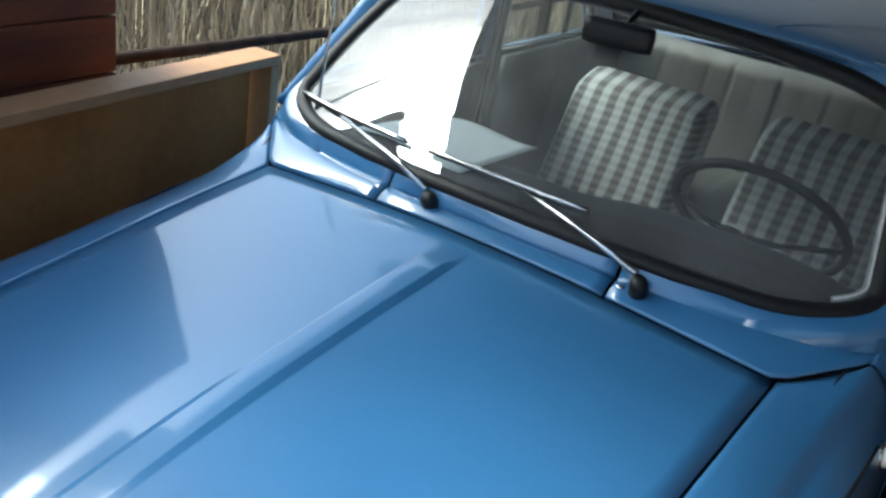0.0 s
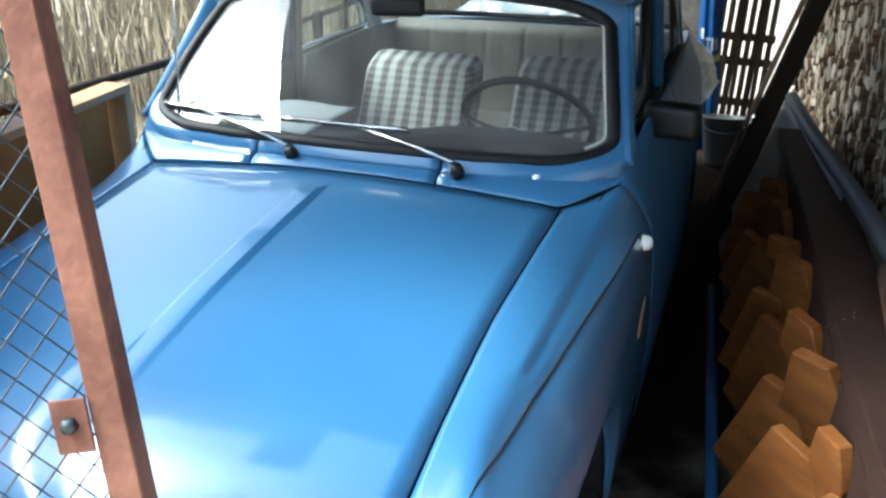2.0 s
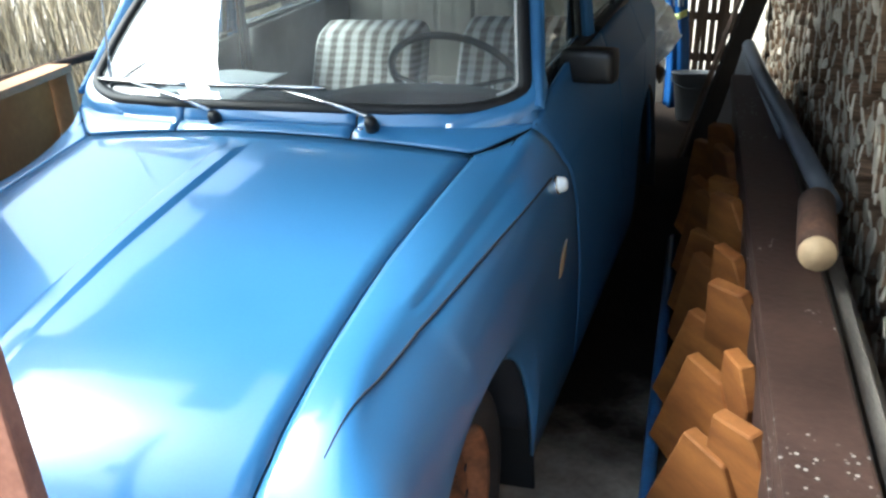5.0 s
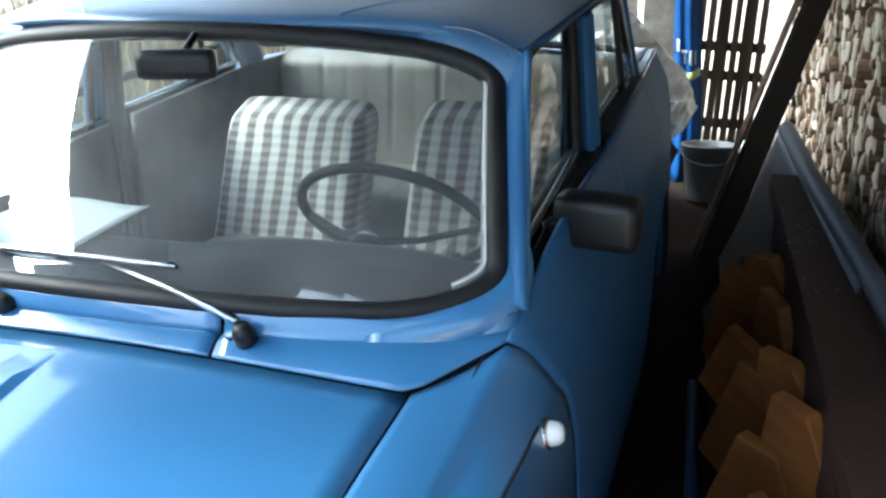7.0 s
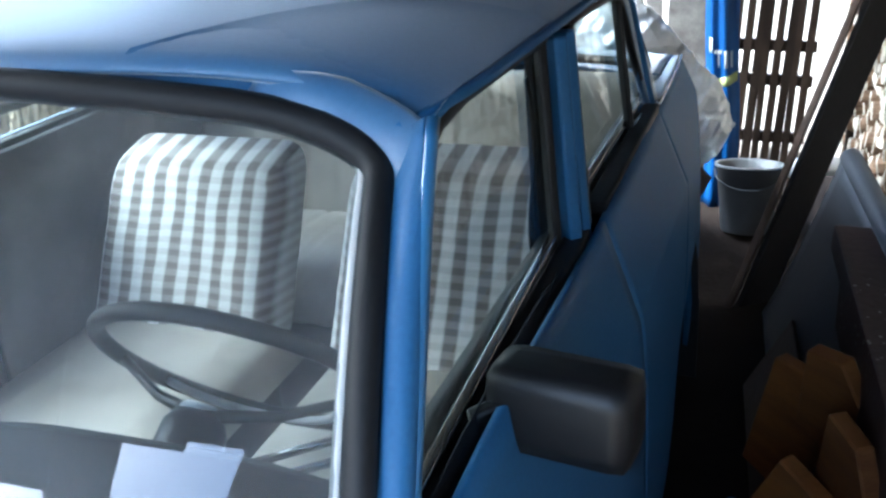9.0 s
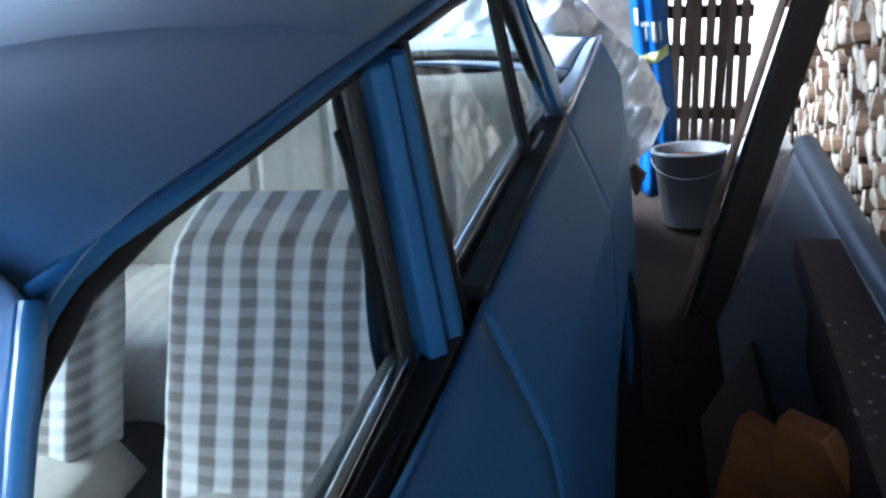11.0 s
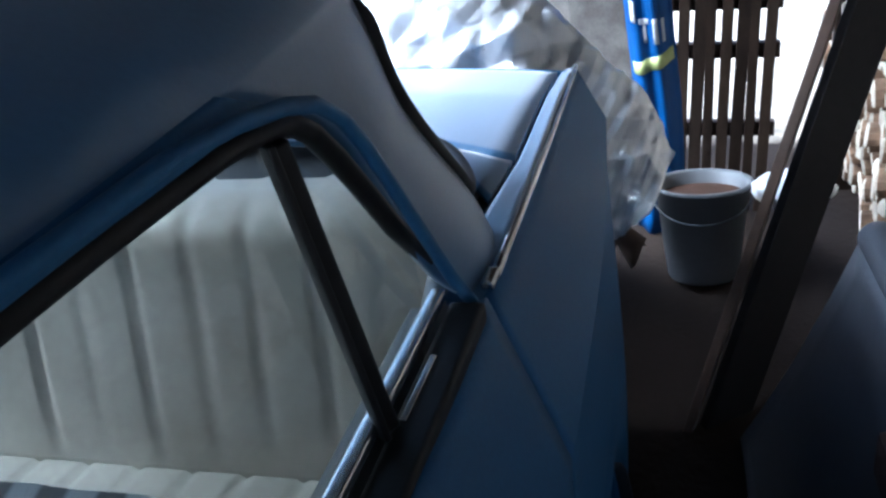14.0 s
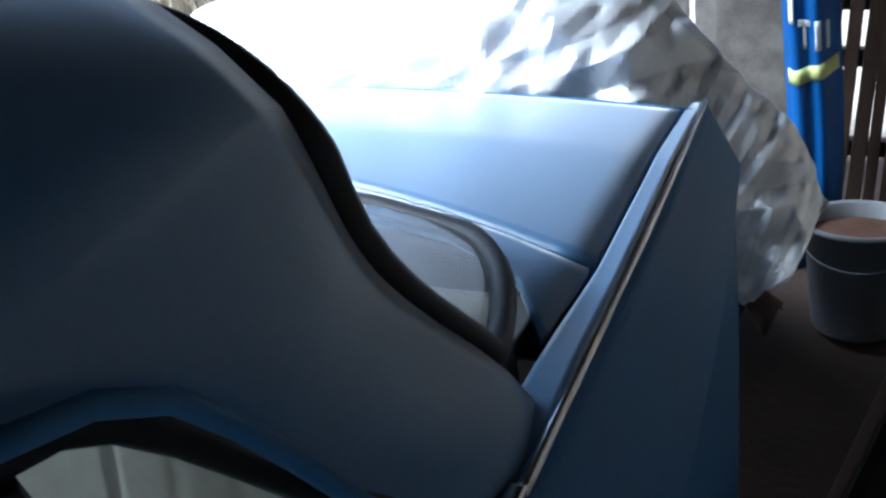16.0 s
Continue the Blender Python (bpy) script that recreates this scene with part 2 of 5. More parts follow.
PAINT.node_tree.nodes["Principled BSDF"].inputs["Coat IOR"].default_value = 1.68
PAINT.node_tree.nodes["Principled BSDF"].inputs["Coat Roughness"].default_value = 0.07
DULLSHADEPAINT.node_tree.nodes["Principled BSDF"].inputs["Coat Roughness"].default_value = 0.22
DULLSHADEPAINT.node_tree.nodes["Principled BSDF"].inputs["Specular IOR Level"].default_value = 0.18
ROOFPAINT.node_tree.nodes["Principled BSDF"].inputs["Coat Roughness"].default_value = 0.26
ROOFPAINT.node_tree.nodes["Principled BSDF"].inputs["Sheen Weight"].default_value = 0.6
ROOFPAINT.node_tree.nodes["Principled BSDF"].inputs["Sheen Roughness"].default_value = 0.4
for m, level in ((SAND, 0.1), (DARKWOOD, 0.15), (BROWNPAINT, 0.35), (BARK, 0.15), (LOGEND, 0.2), (VENEER, 0.2), (RUBBER, 0.3), (BLACK, 0.35), (DIRTYWATER, 0.05), (BUCKETGREY, 0.2), (SACKBLUE, 0.2), (GREYWOOD, 0.15), (WOODRAW, 0.25)):
    m.node_tree.nodes["Principled BSDF"].inputs["Specular IOR Level"].default_value = level
add_specks(BROWNPAINT, (0.24, 0.22, 0.20), 45.0, 0.22, 0.60)


# ---- mesh helpers ----
def link_bm(name, bm, mat, parent=None, label="", smooth=True):
    bmesh.ops.recalc_face_normals(bm, faces=bm.faces)
    me = bpy.data.meshes.new(name)
    for f in bm.faces:
        f.smooth = smooth
    bm.to_mesh(me)
    bm.free()
    if mat:
        me.materials.append(mat)
    ob = new(name, me)
    if parent is not None:
        ob.parent = parent
    if label:
        ob["label"] = label
    return ob


def part(name, bm, mat, parent, label="", smooth=True):
    return link_bm(name, bm, mat, parent, label, smooth)


def thing(name, m=None, label="", category="", group="", kind=""):
    ob = new(name)
    if m is not None:
        ob.matrix_basis = m
    return tagged(ob, label, category, group, kind)


def grid(fn, nu, nv, thick=0.0, uv=None, sharp_v=(), sharp_u=0.0):
    """A sheet of points fn(u, v), u and v from 0 to 1, with a thickness if one is given."""
    bm = bmesh.new()
    vs = [[bm.verts.new(fn(i / nu, j / nv)) for j in range(nv + 1)] for i in range(nu + 1)]
    layer = bm.loops.layers.uv.new("UVMap") if uv else None
    for i in range(nu):
        for j in range(nv):
            f = bm.faces.new((vs[i][j], vs[i + 1][j], vs[i + 1][j + 1], vs[i][j + 1]))
            if uv:
                for lp, (a, b) in zip(f.loops, ((i, j), (i + 1, j), (i + 1, j + 1), (i, j + 1))):
                    lp[layer].uv = uv(a / nu, b / nv)
    for j in sharp_v:
        for i in range(int(nu * sharp_u), nu):
            e = bm.edges.get((vs[i][j], vs[i + 1][j]))
            if e:
                e.smooth = False
    if thick:
        bmesh.ops.recalc_face_normals(bm, faces=bm.faces)
        bmesh.ops.solidify(bm, geom=bm.faces[:], thickness=thick)
    return bm


def tube(points, r, n=8, closed=False, squash=1.0):
    """A round bar along points; r is one radius or one for each point."""
    bm = bmesh.new()
    pts = [Vector(p) for p in points]
    rings, up = [], None
    for i, p in enumerate(pts):
        a, b = (pts[i - 1], pts[(i + 1) % len(pts)]) if closed else (pts[max(i - 1, 0)], pts[min(i + 1, len(pts) - 1)])
        d = (b - a).normalized()
        if up is None:
            up = Vector((0, 0, 1)) if abs(d.z) < 0.9 else Vector((1, 0, 0))
        s = d.cross(up).normalized()
        up = s.cross(d).normalized()
        rad = r[i] if isinstance(r, (list, tuple)) else r
        rings.append([bm.verts.new(p + rad * (math.cos(6.28319 * k / n) * s + squash * math.sin(6.28319 * k / n) * up)) for k in range(n)])
    last = len(rings) if closed else len(rings) - 1
    for i in range(last):
        a, b = rings[i], rings[(i + 1) % len(rings)]
        for k in range(n):
            bm.faces.new((a[k], a[(k + 1) % n], b[(k + 1) % n], b[k]))
    if not closed:
        bm.faces.new(rings[0])
        bm.faces.new(rings[-1][::-1])
    return bm


def slab(sx, sy, sz, bevel=0.004, m=None, rough=0.0, seed=0):
    """A bevelled block centred on its base's middle."""
    bm = bmesh.new()
    bmesh.ops.create_cube(bm, size=1, matrix=Matrix.Translation((0, 0, sz / 2)) @ Matrix.Diagonal((sx, sy, sz, 1)))
    if bevel:
        bmesh.ops.bevel(bm, geom=bm.edges[:], offset=bevel, segments=2, profile=0.7, affect="EDGES")
    if rough:
        rnd = random.Random(seed)
        for v in bm.verts:
            v.co += Vector((rnd.uniform(-1, 1), rnd.uniform(-1, 1), rnd.uniform(-1, 1))) * rough
    if m is not None:
        bm.transform(m)
    return bm


def bar_between(a, b, w, h, bevel=0.004, twist=0.0):
    """A rectangular bar from a to b, w across and h deep."""
    a, b = Vector(a), Vector(b)
    d = b - a
    m = Matrix.Translation(a) @ d.to_track_quat("Z", "Y").to_matrix().to_4x4() @ Matrix.Rotation(radians(twist), 4, "Z")
    return slab(w, h, d.length, bevel, m)


def lathe(profile, n=32, m=None):
    """A turned body from (radius, height) pairs about z."""
    bm = bmesh.new()
    rings = [[bm.verts.new((r * math.cos(6.28319 * k / n), r * math.sin(6.28319 * k / n), z)) for k in range(n)] for r, z in profile]
    for a, b in zip(rings, rings[1:]):
        for k in range(n):
            bm.faces.new((a[k], a[(k + 1) % n], b[(k + 1) % n], b[k]))
    for ring, (r, z) in ((rings[0], profile[0]), (rings[-1], profile[-1])):
        if r < 0.004:
            bmesh.ops.pointmerge(bm, verts=ring, merge_co=(0, 0, z))
        elif r < 0.03:
            bm.faces.new(ring)
    if m is not None:
        bm.transform(m)
    return bm


def merge(*parts):
    bm = bmesh.new()
    for p in parts:
        me = bpy.data.meshes.new("tmp")
        p.to_mesh(me)
        p.free()
        bm.from_mesh(me)
        bpy.data.meshes.remove(me)
    return bm


def round_loop(r, n=10):
    """A rounded square in u, v from -1 to 1, as a loop of points."""
    out = []
    for cx, cy, a0 in ((1, -1, -90), (1, 1, 0), (-1, 1, 90), (-1, -1, 180)):
        for k in range(n + 1):
            a = radians(a0 + 90 * k / n)
            out.append((cx * (1 - r) + r * math.cos(a), cy * (1 - r) + r * math.sin(a)))
    full = []
    for (a, b), (c, d) in zip(out, out[1:] + out[:1]):
        steps = max(1, int(math.hypot(c - a, d - b) / 0.2))
        full += [(a + (c - a) * k / steps, b + (d - b) * k / steps) for k in range(steps)]
    return full


def pane(fn, r=0.3, rings=7, thick=0.0):
    """A curved sheet fn(u, v), u and v from -1 to 1, with rounded corners."""
    bm = bmesh.new()
    loop = round_loop(r)
    rows = [[bm.verts.new(fn(u * k / rings, v * k / rings)) for u, v in loop] for k in range(rings, 0, -1)]
    for a, b in zip(rows, rows[1:]):
        for i in range(len(loop)):
            j = (i + 1) % len(loop)
            bm.faces.new((a[i], a[j], b[j], b[i]))
    mid = bm.verts.new(fn(0, 0))
    for i in range(len(loop)):
        bm.faces.new((rows[-1][i], rows[-1][(i + 1) % len(loop)], mid))
    if thick:
        bmesh.ops.recalc_face_normals(bm, faces=bm.faces)
        bmesh.ops.solidify(bm, geom=bm.faces[:], thickness=thick)
    return bm


def smooth_table(xs, ys):
    """A smooth curve through the points."""
    xs, ys = np.array(xs, float), np.array(ys, float)
    slope = np.gradient(ys, xs)

    def at(x):
        x = min(max(x, xs[0]), xs[-1])
        i = int(min(max(np.searchsorted(xs, x) - 1, 0), len(xs) - 2))
        h = xs[i + 1] - xs[i]
        s = (x - xs[i]) / h
        return float((2 * s**3 - 3 * s**2 + 1) * ys[i] + (s**3 - 2 * s**2 + s) * h * slope[i] + (3 * s**2 - 2 * s**3) * ys[i + 1] + (s**3 - s**2) * h * slope[i + 1])

    return at


def lerp(a, b, t):
    return a + (b - a) * t


def mirrored(bm):
    """The same shape on the car's other side."""
    me = bpy.data.meshes.new("tmp")
    bm.to_mesh(me)
    out = bmesh.new()
    out.from_mesh(me)
    bpy.data.meshes.remove(me)
    out.transform(Matrix.Diagonal((-1, 1, 1, 1)))
    return out

# ---- the car ----
car = thing("car", None, "old sky-blue four-door saloon car parked on sand under a shelter", "car")

crown = smooth_table([0.07, 0.085, 0.11, 0.15, 0.21, 0.32, 0.55, 0.85, 1.15, 1.30, 1.42], [0.645, 0.69, 0.735, 0.775, 0.812, 0.85, 0.895, 0.933, 0.962, 0.974, 0.985])
HALF = 0.575


def nose_y(x):
    return 0.065 * (x / 0.52) ** 2


def deck(x, y):
    """Height of the bonnet and cowl."""
    return crown(y - nose_y(min(abs(x), 0.62)) * (1 - min(1, max(0, (y - 0.3) / 0.8)))) - 0.045 * (x / HALF) ** 2


def bonnet_edge(y):
    return float(np.interp(y, [0.08, 0.15, 0.25, 0.4, 0.8, 1.1, 1.3], [0.528, 0.535, 0.550, 0.554, 0.555, 0.568, 0.575]))


def rear_edge(x):
    return 1.302 - 0.02 * (1 - (x / HALF) ** 2) + 0.012 * (abs(x) / HALF) ** 4


def bonnet_point(u, v):
    s = u * 2 - 1
    y0, y1 = 0.078 + nose_y(s * 0.53), rear_edge(s * HALF) - 0.0015
    w = v**1.6
    y = lerp(y0, y1, w)
    x = s * (bonnet_edge(y) - 0.003)
    z = deck(x, y)
    spine = min(1.0, max(0.0, (0.033 - abs(x + 0.022)) / 0.008))
    z += 0.011 * spine * min(1, max(0, (y - 0.25) / 0.5)) * min(1, max(0, (1.19 - y) / 0.03))
    return Vector((x, y, z))


def bonnet_sheet():
    bm = bmesh.new()
    us = sorted({0.0, 1.0, *[i / 28 for i in range(29) if i not in (13, 14)], *[0.480 + k for k in (-0.034, -0.0298, -0.0225, -0.018, 0.0, 0.018, 0.0225, 0.0298, 0.034)]})
    vs = [[bm.verts.new(bonnet_point(u, j / 44)) for j in range(45)] for u in us]
    for a, b in zip(vs, vs[1:]):
        for j in range(44):
            bm.faces.new((a[j], b[j], b[j + 1], a[j + 1]))
    bmesh.ops.recalc_face_normals(bm, faces=bm.faces)
    bmesh.ops.solidify(bm, geom=bm.faces[:], thickness=0.012)
    return bm


part("bonnet", bonnet_sheet(), PAINT, car, "sky-blue painted bonnet with a central pressed ridge")
part("engine_bay_liner", grid(lambda u, v: (lerp(-0.62, 0.62, u), lerp(0.13, 1.45, v), deck(lerp(-0.62, 0.62, u), lerp(0.13, 1.45, v)) - 0.03), 16, 20, 0.004), SEAM, car)


# cowl between the bonnet and the windscreen
def screen_base(x):
    """Where the cowl meets the windscreen's lower edge."""
    a = abs(x) / 0.70
    return 1.338 + 0.145 * a**2.6, 1.020 - 0.02 * a**2


def cowl_point(x, v):
    k = max(0, abs(x) - HALF) / (0.70 - HALF)
    y0 = rear_edge(min(abs(x), HALF)) + 0.0025 + 0.145 * k
    y1, z1 = screen_base(x)
    z0 = lerp(deck(HALF, 1.31) if k else deck(x, y0), 0.966, k)
    y1 = max(y1, y0 + 0.022)
    lip = 0.72
    if v < lip:
        w = v / lip
        return Vector((x, lerp(y0, y1 - 0.016, w), lerp(z0, z1 - 0.036, w) + 0.006 * math.sin(3.1416 * w)))
    w = (v - lip) / (1 - lip)
    return Vector((x, lerp(y1 - 0.016, y1, w), lerp(z1 - 0.036, z1, w**0.7)))


for name, a, b in (("cowl_panel", -0.70, -0.262), ("cowl_vent_panel", -0.255, 0.255), ("cowl_panel", 0.262, 0.70)):
    part(name, grid(lambda u, v: cowl_point(lerp(a, b, u), v), 16, 14, 0.006), PAINT, car)
for x in (0.275, -0.275):
    part("cowl_screw", lathe([(0.001, 0.012), (0.009, 0.010), (0.011, 0.0)], 12, Matrix.Translation((x, 1.318, deck(x, 1.318) + 0.010))), CHROME, car)
part("scuttle_liner", grid(lambda u, v: cowl_point(lerp(-0.69, 0.69, u), v * 0.7) + Vector((0, 0, -0.022)), 16, 6, 0.004), SEAM, car)

# sides: a half section from the top edge down
ARCH_F, ARCH_R, HUB_Z = 0.745, 3.10, 0.30
top_x = smooth_table([0.10, 0.225, 0.5, 0.9, 1.30, 1.40, 1.48, 2.3, 3.09, 3.6, 4.08], [0.580, 0.614, 0.638, 0.658, 0.678, 0.688, 0.703, 0.708, 0.683, 0.650, 0.612])
top_z = smooth_table([0.10, 0.225, 0.5, 0.9, 1.30, 1.40, 1.48, 2.3, 3.09, 3.6, 4.08], [0.640, 0.768, 0.832, 0.872, 0.915, 0.945, 0.992, 1.028, 1.012, 0.957, 0.898])
crease_x = smooth_table([0.10, 0.16, 0.225, 0.35, 0.5, 0.8, 1.45, 2.3, 3.1, 3.6, 4.08], [0.650, 0.630, 0.624, 0.637, 0.652, 0.684, 0.752, 0.764, 0.757, 0.722, 0.664])
crease_z = smooth_table([0.10, 0.16, 0.225, 0.35, 0.5, 0.8, 1.45, 2.3, 3.1, 4.08], [0.640, 0.715, 0.764, 0.776, 0.785, 0.803, 0.842, 0.868, 0.85, 0.79])
side_x = smooth_table([0.14, 0.225, 0.5, 1.2, 2.3, 3.1, 3.6, 4.08], [0.764, 0.772, 0.775, 0.778, 0.778, 0.771, 0.732, 0.655])


def side_bottom(y):
    z = 0.20 if y > 0.45 else 0.47 - 0.1 * max(0, y - 0.3) / 0.15
    for yc in (ARCH_F, ARCH_R):
        if abs(y - yc) < 0.36:
            z = max(z, HUB_Z + math.sqrt(max(0, 0.36**2 - (y - yc) ** 2)) - 0.02)
    return z


def nose_section(y, q):
    """The fender's smooth shoulder near the lamps, q from 0 at the bonnet to 1 where the side turns down."""
    x0, z0 = bonnet_edge(y) + 0.003, deck(bonnet_edge(y), y)
    xs = side_x(y)
    zs = min(z0 - 0.008, 0.652)
    a = 1.5708 * q
    return Vector((x0 + (xs - x0) * math.sin(a) ** 0.9, y, zs + (z0 - zs) * math.cos(a) ** 0.9 if q < 1 else zs))


def nose_share(y):
    w = min(1, max(0, (y - 0.15) / 0.38))
    return 1 - w * w * (3 - 2 * w)


def side_point(y, s):
    """The side's section, its shoulder rounded off towards the lamps."""
    p, k = plain_side(y, s), nose_share(y)
    if k == 0:
        return p
    if s <= 0.3:
        q = nose_section(y, 0.35 + s / 0.3 * 0.25)
    elif s <= 0.55:
        q = nose_section(y, 0.6 + (s - 0.3) / 0.25 * 0.4)
    else:
        q = nose_section(y, 1)
        q.z = lerp(q.z, side_bottom(y), (s - 0.55) / 0.45)
        q.x -= 0.02 * ((s - 0.55) / 0.45) ** 2
    return p.lerp(q, k)


def edge_z(y):
    """Height of the sharp line where the shoulder meets the upright side."""
    return 0.655 + 0.055 * min(1, max(0, (y - 0.45) / 1.0)) - 0.03 * min(1, max(0, (y - 3.1) / 0.9))


def plain_side(y, s):
    """s runs from 0 at the top edge over 0.3 at the crease and 0.55 at the sharp line to 1 at the bottom."""
    lift = min(1, max(0, (y - 0.2) / 0.5))
    lift = lift * lift * (3 - 2 * lift) * min(1, max(0, (1.5 - y) / 0.3))
    cx, cz = crease_x(y) + 0.015 * lift, crease_z(y) + 0.020 * lift
    if s <= 0.3:
        w = s / 0.3
        dip = 0.006 * lift * math.sin(3.1416 * min(1, w * 2.2))
        return Vector((lerp(top_x(y), cx, w), y, lerp(top_z(y), cz, w) - dip))
    if s <= 0.55:
        w = (s - 0.3) / 0.25
        a = 1.2 * w
        return Vector((cx + (side_x(y) - cx) * math.sin(a) / math.sin(1.2), y, lerp(cz, edge_z(y), (1 - math.cos(a + 0.25) - 0.0311) / (1 - math.cos(1.45) - 0.0311))))
    w = (s - 0.55) / 0.45
    return Vector((side_x(y) + 0.004 * math.sin(3.1416 * w) - 0.035 * max(0, w - 0.4) ** 1.4, y, lerp(edge_z(y), side_bottom(y), w)))


def door_front(s):
    z = 1.0 - s * 0.6
    return float(np.interp(z, [0.4, 0.62, 0.80, 0.9, 1.0], [1.60, 1.59, 1.545, 1.49, 1.44]))


def door_rear(s):
    return float(np.interp(s, [0, 0.3, 0.45, 1.0], [3.06, 3.02, 2.93, 2.72]))


MIDGAP = 2.345
panels = (
    ("front_fender", lambda s: 0.112, lambda s: door_front(s) - 0.003, 64),
    ("front_door", lambda s: door_front(s) + 0.003, lambda s: MIDGAP - 0.003, 26),
    ("rear_door", lambda s: MIDGAP + 0.003, lambda s: door_rear(s) - 0.003, 26),
    ("rear_fender", lambda s: door_rear(s) + 0.003, lambda s: 4.075, 64),
)
def fender_sheet(u, v):
    """The whole front fender: the flat top beside the bonnet, the shoulder and the side."""
    lip = 8 / 30
    if v >= lip:
        w = (v - lip) / (1 - lip)
        w = w * 22
        w = w / 6 * 0.3 if w < 6 else 0.3 + (w - 6) / 6 * 0.25 if w < 12 else 0.55 + (w - 12) / 10 * 0.45
        return side_point(lerp(0.14, door_front(w) - 0.003, u**1.25), w)
    w = v / lip
    y = lerp(0.14, lerp(1.316, door_front(0) - 0.003, w), u**1.25)
    x0, x1 = bonnet_edge(y) + 0.003, top_x(y)
    z0, z1 = deck(bonnet_edge(y), min(y, 1.31)), top_z(y)
    p = Vector((lerp(x0, x1, w), y, lerp(z0, z1, w) + 0.005 * math.sin(3.1416 * w) * min(1, y / 0.4)))
    return p.lerp(nose_section(y, 0.35 * w), nose_share(y))


def moulding_line(sheet):
    """The dark crease line, laid on the finished fender; towards the lamps it runs straight on over the rounded shoulder."""
    tree = BVHTree.FromBMesh(sheet)
    far, near = side_point(0.9, 0.3).x, side_point(0.6, 0.3).x
    line = []
    for y in np.linspace(0.27, 1.40, 44):
        x = side_point(y, 0.3).x - 0.001 if y > 0.6 else near + (near - far) / 0.3 * (0.6 - y)
        hit = tree.ray_cast(Vector((x, y, 2.0)), Vector((0, 0, -1)))[0]
        line.append(hit + Vector((0, 0, 0.0008)) if hit else side_point(y, 0.3))
    return line


side_parts = {}
for name, y0, y1, n in panels:
    if name == "front_fender":
        bm = grid(fender_sheet, 84, 30, sharp_v=(14, 20), sharp_u=0.45)
        soft = [v for v in bm.verts if v.co.y < 0.66 and not v.is_boundary]
        for _ in range(14):
            bmesh.ops.smooth_vert(bm, verts=soft, factor=0.5, use_axis_x=True, use_axis_y=True, use_axis_z=True)
        bmesh.ops.recalc_face_normals(bm, faces=bm.faces)
        crease_line = moulding_line(bm)
        bmesh.ops.solidify(bm, geom=bm.faces[:], thickness=0.010)
    else:
        bm = grid(lambda u, v: side_point(lerp(y0(v), y1(v), u), v), n, 20, 0.012, sharp_v=(6, 11))
    mi = mirrored(bm)
    finish = PAINT if name == "front_fender" else DULLSHADEPAINT
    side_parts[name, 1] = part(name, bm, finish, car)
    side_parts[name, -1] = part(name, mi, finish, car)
for sgn in (1, -1):
    part("sill_liner", grid(lambda u, v: Vector((sgn * (side_point(lerp(1.2, 2.7, u), v).x - 0.03), lerp(1.2, 2.7, u), side_point(lerp(1.2, 2.7, u), v).z - 0.004)), 12, 10, 0.003), SEAM, car)

# fender trims
for sgn in (1, -1):
    # crease strip along the fender
    part("fender_moulding", tube([Vector((sgn * p.x, p.y, p.z)) for p in crease_line], [0.001 + 0.0022 * min(1, k / 8) for k in range(44)], 6), SEAM, car, "dark line along the fender's crease")
    m = Matrix.Translation((sgn * 0.757, 1.425, 0.822)) @ Matrix.Rotation(sgn * radians(80), 4, "Y")
    rep = part("side_repeater", lathe([(0.001, 0.034), (0.012, 0.032), (0.019, 0.024), (0.021, 0.012), (0.021, 0.0)], 20, m), LAMPGLASS, car, "white round side repeater lamp")
    part("repeater_ring", lathe([(0.021, 0.010), (0.026, 0.008), (0.027, 0.0)], 20, m), CHROME, rep)
    part("fender_badge", pane(lambda u, v: Vector((sgn * (0.7835 - 0.003 * u * u), 1.40 + 0.045 * u + 0.02 * v, 0.628 + 0.03 * v + 0.014 * u)), 0.7, 3, 0.004), LIGHTWOOD, car, "pale badge on the fender")

# front: dark grille panel, lamps, bumper, plate
def front_panel(u, v):
    x = lerp(-0.74, 0.74, u)
    return Vector((x, 0.115 + nose_y(min(abs(x), 0.6)) * 0.9 + 0.02 * v, lerp(0.645, 0.47, v) - 0.02 * (x / 0.7) ** 2 * (1 - v)))


part("grille_panel", grid(front_panel, 24, 6, 0.01), BLACK, car)
part("grille_trim", tube([front_panel(i / 40, 0.0) + Vector((0, -0.022, 0.004)) for i in range(41)], 0.008, 8), CHROME, car, "dull chrome strip over the grille")
for i in range(33):
    x = -0.36 + 0.72 * i / 32
    part("grille_slat", slab(0.006, 0.022, 0.125, 0.001, Matrix.Translation((x, 0.105 + nose_y(abs(x)) * 0.9, 0.485))), BLACK, car)
for k in range(4):
    part("grille_bar", tube([Vector((x, 0.094 + nose_y(abs(x)) * 0.9, 0.505 + 0.03 * k)) for x in np.linspace(-0.37, 0.37, 12)], 0.004, 6), BLACK, car)
